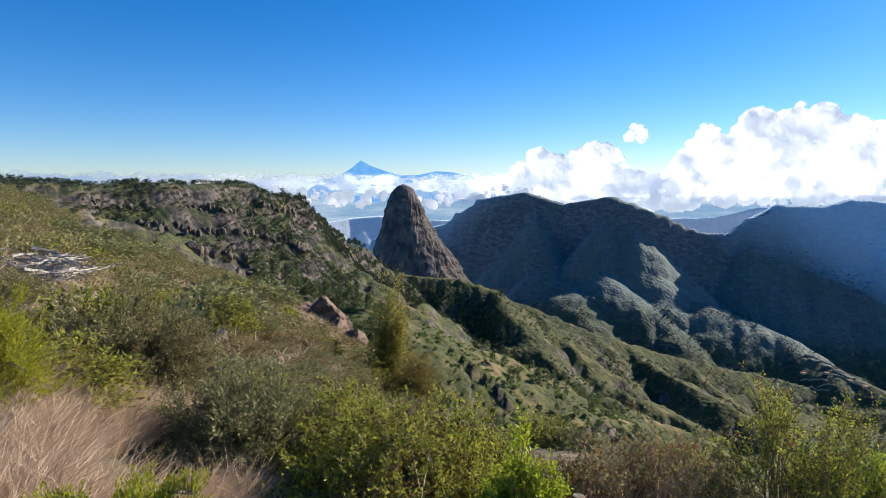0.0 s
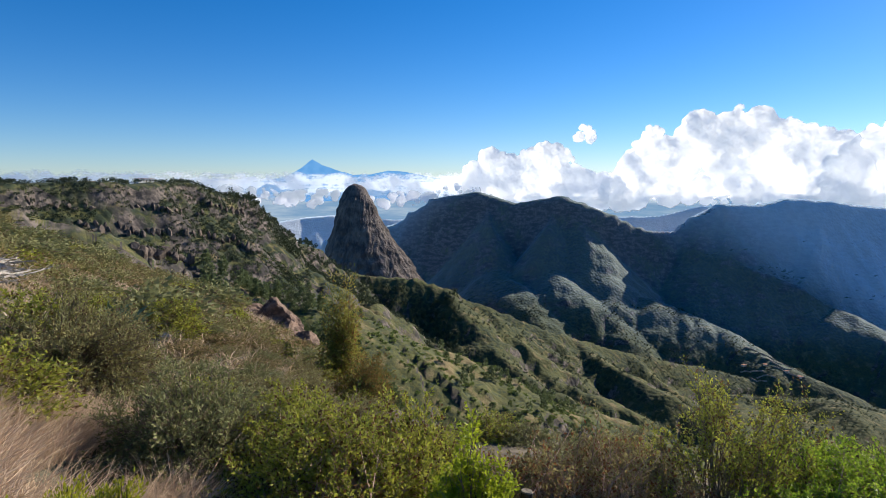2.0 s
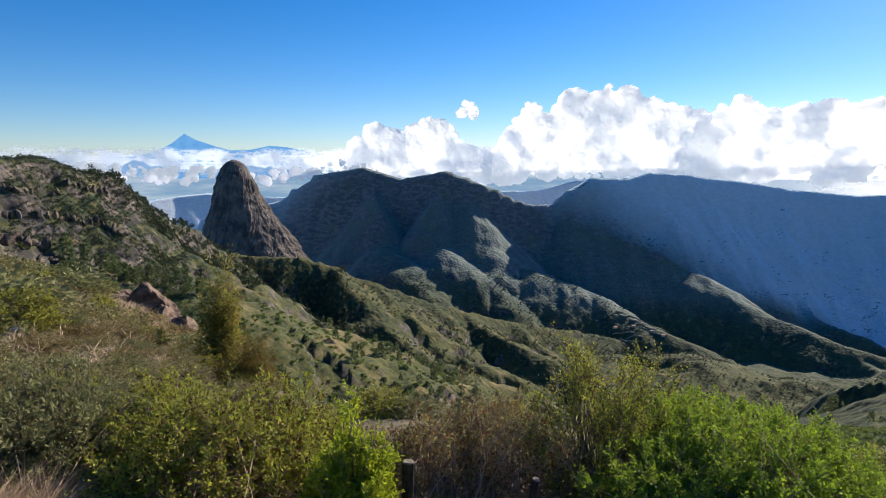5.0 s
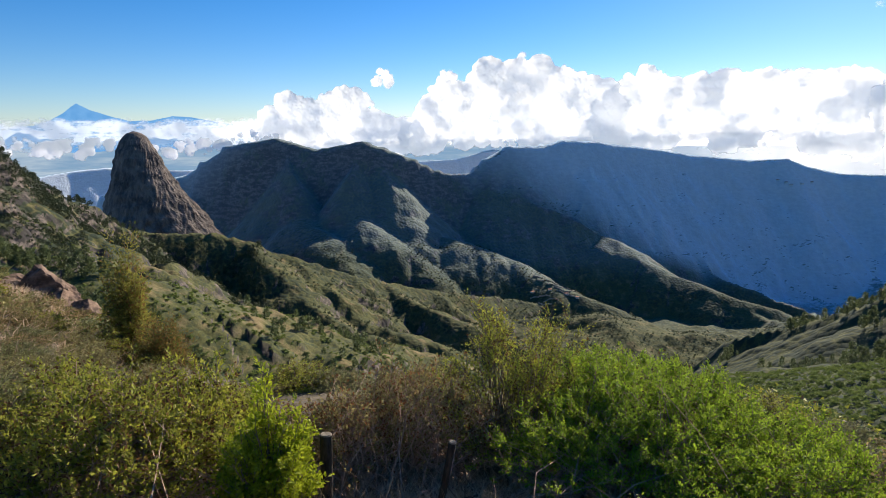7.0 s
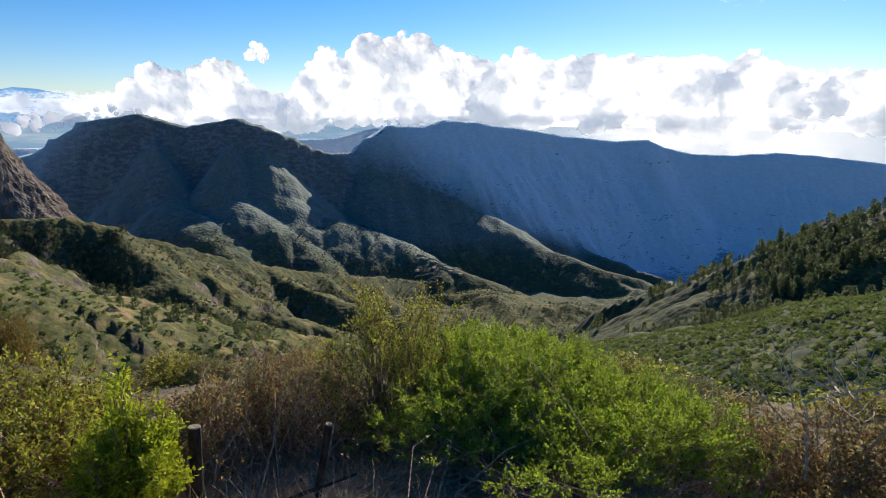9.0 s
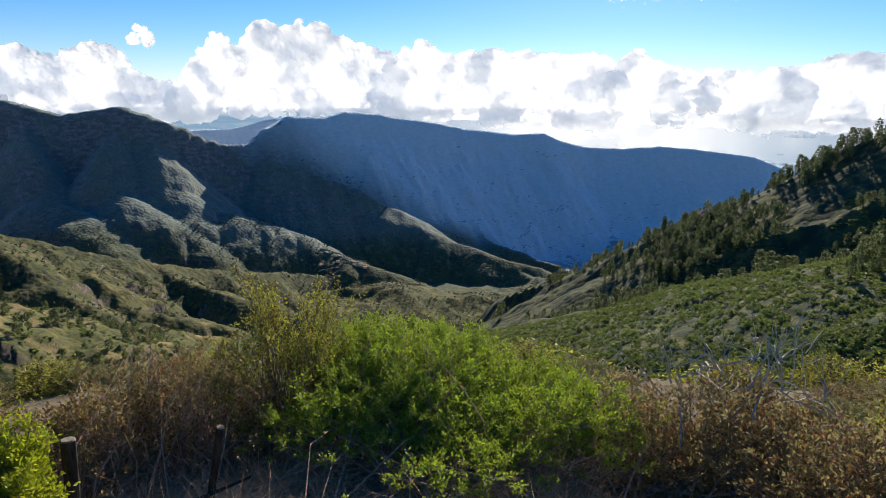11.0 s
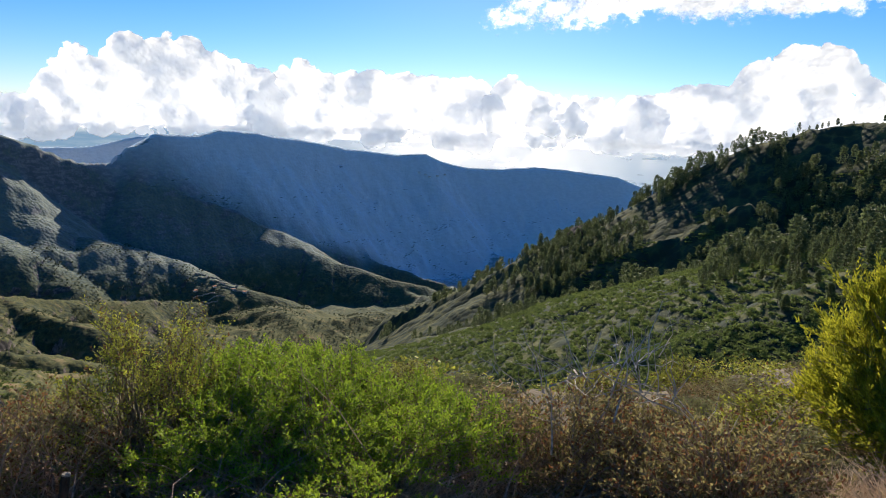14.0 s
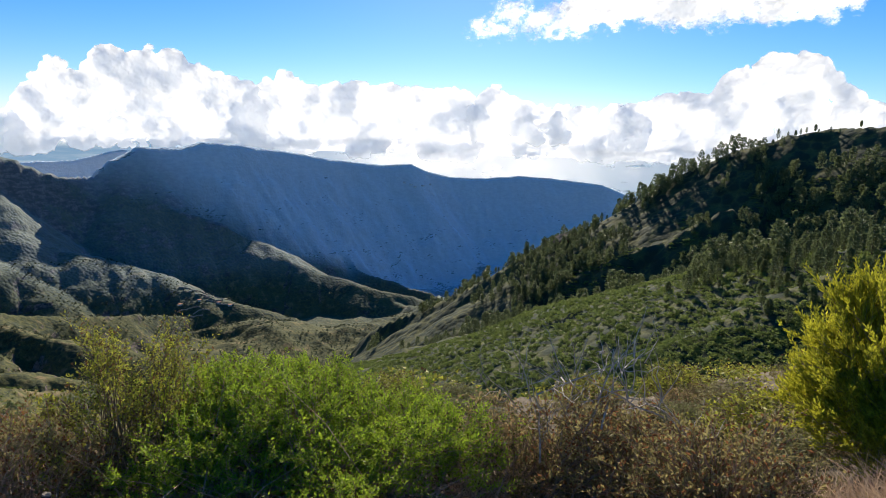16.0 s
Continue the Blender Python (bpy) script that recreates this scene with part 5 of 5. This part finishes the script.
for i, (az, d, ln, up, turn, lift) in enumerate(((69.5, 5.6, 0.7, 35, 30, 0.75), (72.5, 6.2, 1.2, 35, 160, 0.9), (74.0, 6.0, 1.1, 20, 20, 1.0), (75.5, 5.9, 1.0, 55, -30, 1.0), (78, 5.7, 1.0, 30, 120, 0.95),
                                                 (70.5, 6.4, 1.1, 15, 200, 0.95), (67.0, 6.6, 1.0, 50, 70, 0.95), (71.5, 6.0, 0.9, 62, 10, 0.9), (73.2, 6.5, 1.2, 25, -60, 1.0), (76.5, 6.4, 0.9, 70, 90, 0.9), (65.0, 6.3, 0.8, 40, 140, 0.9), (82, 5.4, 0.9, 40, 60, 0.6), (36, 3.7, 0.9, 3, -40, 0.05))):
    dead_branch(az, d, ln, up, turn, 90 + i, lift)


def agave():
    """A rosette of broad fleshy leaves."""
    root = new("agave_plant")
    rng = np.random.default_rng(3)
    n = 46
    t = rng.uniform(0, 6.283, n)
    e = rng.uniform(0.1, 1.3, n)
    d = np.stack([np.cos(t) * np.cos(e), np.sin(t) * np.cos(e), np.sin(e)], -1)
    foot = d * 0.12 + np.array([0, 0, 0.35])
    foot[:, 2] += rng.uniform(0, 0.25, n)
    part_of("foliage", mesh_from("foliage", *leaves(foot, d, 0.42, 0.13, rng, 0.35), leaf_material("fleshy_leaves", (0.06, 0.10, 0.05), (0.18, 0.24, 0.13), 0.15, 0.4)), root)
    stalk = np.array([[[0, 0, 0], [0.02, 0, 0.15], [0, 0.02, 0.3], [0, 0, 0.5]]], float)
    part_of("stem", mesh_from("stem", *tubes(stalk, np.array([[0.05, 0.05, 0.045, 0.03]])), TWIG), root)
    settle(root, -24.0, 13.2, "rosette of broad grey-green leaves among shrubs", "agave", size=1.15)


agave()
settle(shrub("young_tree", 0.75, 3.5, 260, 60, (0.10, 0.045), leaf_material("yellow_green_willow", (0.13, 0.14, 0.025), (0.42, 0.38, 0.09), 0.5, 0.6, (0.25, 0.14, 0.05), 0.15), TWIG, 41, 0.9, 0.35, 0.2, 0.6, stem=0.012), -4.9, 19.5,
       "slim young tree with yellowish drooping leaves", "tree")
settle(shrub("rust_bush", 0.95, 1.7, 220, 50, (0.08, 0.03), leaf_material("rusty_leaves", (0.10, 0.07, 0.02), (0.32, 0.21, 0.06), 0.4, 0.6, (0.14, 0.17, 0.04), 0.3), TWIG, 42, 0.7, 0.35, 0.17, 0.35), -2.8, 18.0,
       "rust-brown bush beside the young tree", "bush")
settle(shrub("red_shrub", 0.8, 0.85, 170, 30, (0.06, 0.02), leaf_material("reddish_dry_leaves", (0.16, 0.07, 0.05), (0.36, 0.20, 0.14), 0.3, 0.7), TWIG, 43, 0.7, 0.35, 0.13, 0.3), -24.6, 14.6,
       "reddish withered shrub behind the rosette plant", "shrub")


def house(az, dist, turn, wide, deep, high, label):
    """A low whitewashed house with a flat tiled roof, a door and windows."""
    x, y, _ = at(az, 0, dist)
    root = new("house")
    root.matrix_basis = pose(x, y, ground_at(x, y) - 0.3, 0, 0, turn)
    plaster = Mat("whitewash", 0.9, 0.2)
    plaster.colour(plaster.mix(plaster.span(plaster.noise(0.8, 5), 0.35, 0.7), (0.62, 0.60, 0.55), (0.8, 0.78, 0.74)))
    tile = Mat("roof_tiles", 0.9, 0.2)
    tile.colour(tile.mix(tile.noise(3.0, 4), (0.25, 0.12, 0.08), (0.42, 0.22, 0.14)))
    glass = Mat("window_glass", 0.1, 0.5).colour((0.02, 0.025, 0.03)).m
    wood = bark_material("door_wood", (0.06, 0.035, 0.02), (0.13, 0.08, 0.05))

    def block(name, lo, hi, material, parent, bevel=0.03):
        bm = bmesh.new()
        bmesh.ops.create_cube(bm, size=1.0)
        for v in bm.verts:
            v.co = Vector([a + (b - a) * (c + 0.5) for a, b, c in zip(lo, hi, v.co)])
        bmesh.ops.bevel(bm, geom=bm.edges[:], offset=bevel, segments=1, affect="EDGES")
        me = bpy.data.meshes.new(name)
        bm.to_mesh(me)
        bm.free()
        me.materials.append(material)
        return part_of(name, me, parent)

    w, d = wide / 2, deep / 2
    wall = block("wall", (-w, -d, 0), (w, d, high), plaster.m, root)
    roof = block("roof", (-w - 0.4, -d - 0.4, high), (w + 0.4, d + 0.4, high + 0.35), tile.m, root, 0.1)
    block("door", (-0.5, -d - 0.08, 0.3), (0.5, -d + 0.02, 2.4), wood, root)
    for px in (-w * 0.65, w * 0.45, w * 0.8):
        frame_ob = block("window", (px - 0.6, -d - 0.08, 1.3), (px + 0.6, -d + 0.02, 2.5), wood, root)
        block("pane", (px - 0.5, -d - 0.1, 1.4), (px + 0.5, -d - 0.05, 2.4), glass, frame_ob, 0.005)
    return tagged(root, label, "house")


reach = np.arange(470.0, 570.0, 2.0)
rim = land(reach * math.sin(radians(-21.6)), reach * math.cos(radians(-21.6)))
house(-21.6, float(reach[np.argmax((rim - EYE) / reach)]) - 3, 50, 13, 6, 3.2, "low whitewashed house on the plateau's rim")


def spot_on_slope(az, el, start, stop):
    """How far off the ground first rises to a height angle along a bearing."""
    far = np.arange(start, stop, 4.0)
    a = radians(az)
    up = np.degrees(np.arctan2(land(far * math.sin(a), far * math.cos(a)) - EYE, far))
    return float(far[np.argmax(up >= el)])


for az, el, turn, wide in ((51.6, -4.5, 40, 16), (52.2, -4.7, 55, 12), (52.6, -4.8, 30, 18), (53.3, -4.8, 70, 13), (54.0, -4.6, 45, 15)):
    house(az, spot_on_slope(az, el, 1700, 2700), turn, wide, 9, 5, "white village house high on the hazy mountain wall")
for az, el, turn in ((31.4, -15.2, 20), (33.0, -15.0, 60), (34.6, -15.3, 10), (35.6, -15.6, 45)):
    house(az, spot_on_slope(az, el, 900, 1800), turn, 9, 7, 3.4, "small white farmhouse among terraces on the valley floor")


def cliff_band(az0, az1, el0, el1, high, seed):
    """A band of upright, broken rock columns standing out of the slope."""
    rnd = random.Random(seed)
    root = new("cliff_band")
    far = np.arange(200.0, 720.0, 3.0)
    samples = [boulder((1.0, 1.0, 1.0), seed * 10 + i, CLIFF, "column", 2) for i in range(5)]
    shapes = [ob.data for ob in samples]
    for ob in samples:
        bpy.data.objects.remove(ob)
    az = az0
    while az < az1:
        s = radians(az)
        t = (az - az0) / (az1 - az0)
        up = np.degrees(np.arctan2(land(far * math.sin(s), far * math.cos(s)) - EYE, far))
        seen = np.flatnonzero(up >= el0 + (el1 - el0) * t + rnd.gauss(0, 0.1))
        wide = rnd.uniform(1.6, 3.6)
        if len(seen) and rnd.random() < 0.88:
            d = far[seen[0]]
            x, y = d * math.sin(s), d * math.cos(s)
            tall = high * rnd.uniform(0.45, 1.1)
            m = pose(x, y, ground_at(x, y) + tall * 0.15, rnd.gauss(0, 7), rnd.gauss(0, 7), rnd.uniform(0, 360)) @ Matrix.Diagonal((wide, wide, tall, 1))
            ob = part_of("column", shapes[rnd.randrange(5)], root)
            ob.matrix_basis = m
        az += math.degrees(wide * 1.15 / 430)
    return tagged(root, "broken brown basalt cliff band on the wooded flank", "cliff", "cliff bands")


CLIFF = rock_material("cliff_rock", (0.05, 0.042, 0.038), (0.22, 0.17, 0.135), 0.3, (1, 1, 0.25)).m
for i, (a0, a1, e0, e1, tall) in enumerate(((-30.5, -25.5, -1.7, -2.1, 4.0), (-26.5, -19.5, -3.6, -4.6, 5.0), (-23, -17, -2.0, -2.9, 4.5), (-18.5, -12.5, -4.2, -6.2, 5.5), (-17, -13.6, -1.9, -2.9, 5.0), (-22.5, -17.5, -5.9, -7.0, 4.0))):
    cliff_band(a0, a1, e0, e1, tall, 30 + i)


def terraces():
    """Low dry-stone walls of old fields on the valley floor."""
    rnd = random.Random(4)
    for i in range(9):
        az, d = 33.4 + rnd.uniform(-1.6, 1.6), 1290 + i * 14
        x, y, _ = at(az, 0, d)
        n = 14
        long = rnd.uniform(30, 60)
        t = np.linspace(-0.5, 0.5, n)
        a = radians(az)
        px, py = x + t * long * math.cos(a), y - t * long * math.sin(a) + 4 * np.sin(t * 5 + i)
        g = land(px, py)
        v = []
        for k in range(n):
            for dx, dz in ((-0.6, -1.5), (-0.5, 2.4), (0.5, 2.3), (0.6, -1.5)):
                v.append((px[k] + dx * math.sin(a), py[k] + dx * math.cos(a), g[k] + dz))
        q = [(k * 4 + c, k * 4 + (c + 1) % 4, (k + 1) * 4 + (c + 1) % 4, (k + 1) * 4 + c) for k in range(n - 1) for c in range(4)]
        tagged(new("terrace_wall", mesh_from("terrace_wall", v, q, PALE_STONE)), "pale dry-stone terrace wall on the valley floor", "wall", "terrace walls")


terraces()

# rock knob on the crest of the pine ridge
knob_az = radians(66.8)
knob_d = spot_on_slope(66.8, -9.3, 330, 520)
knob_x, knob_y = knob_d * math.sin(knob_az), knob_d * math.cos(knob_az)
knob = boulder((11.0, 10.0, 6.5), 71, CLIFF, "boulder", 4)
knob.matrix_basis = pose(knob_x, knob_y, ground_at(knob_x, knob_y) + 0.5, 4, -5, 30)
tagged(knob, "dark rock knob on the crest of the pine ridge", "rock")
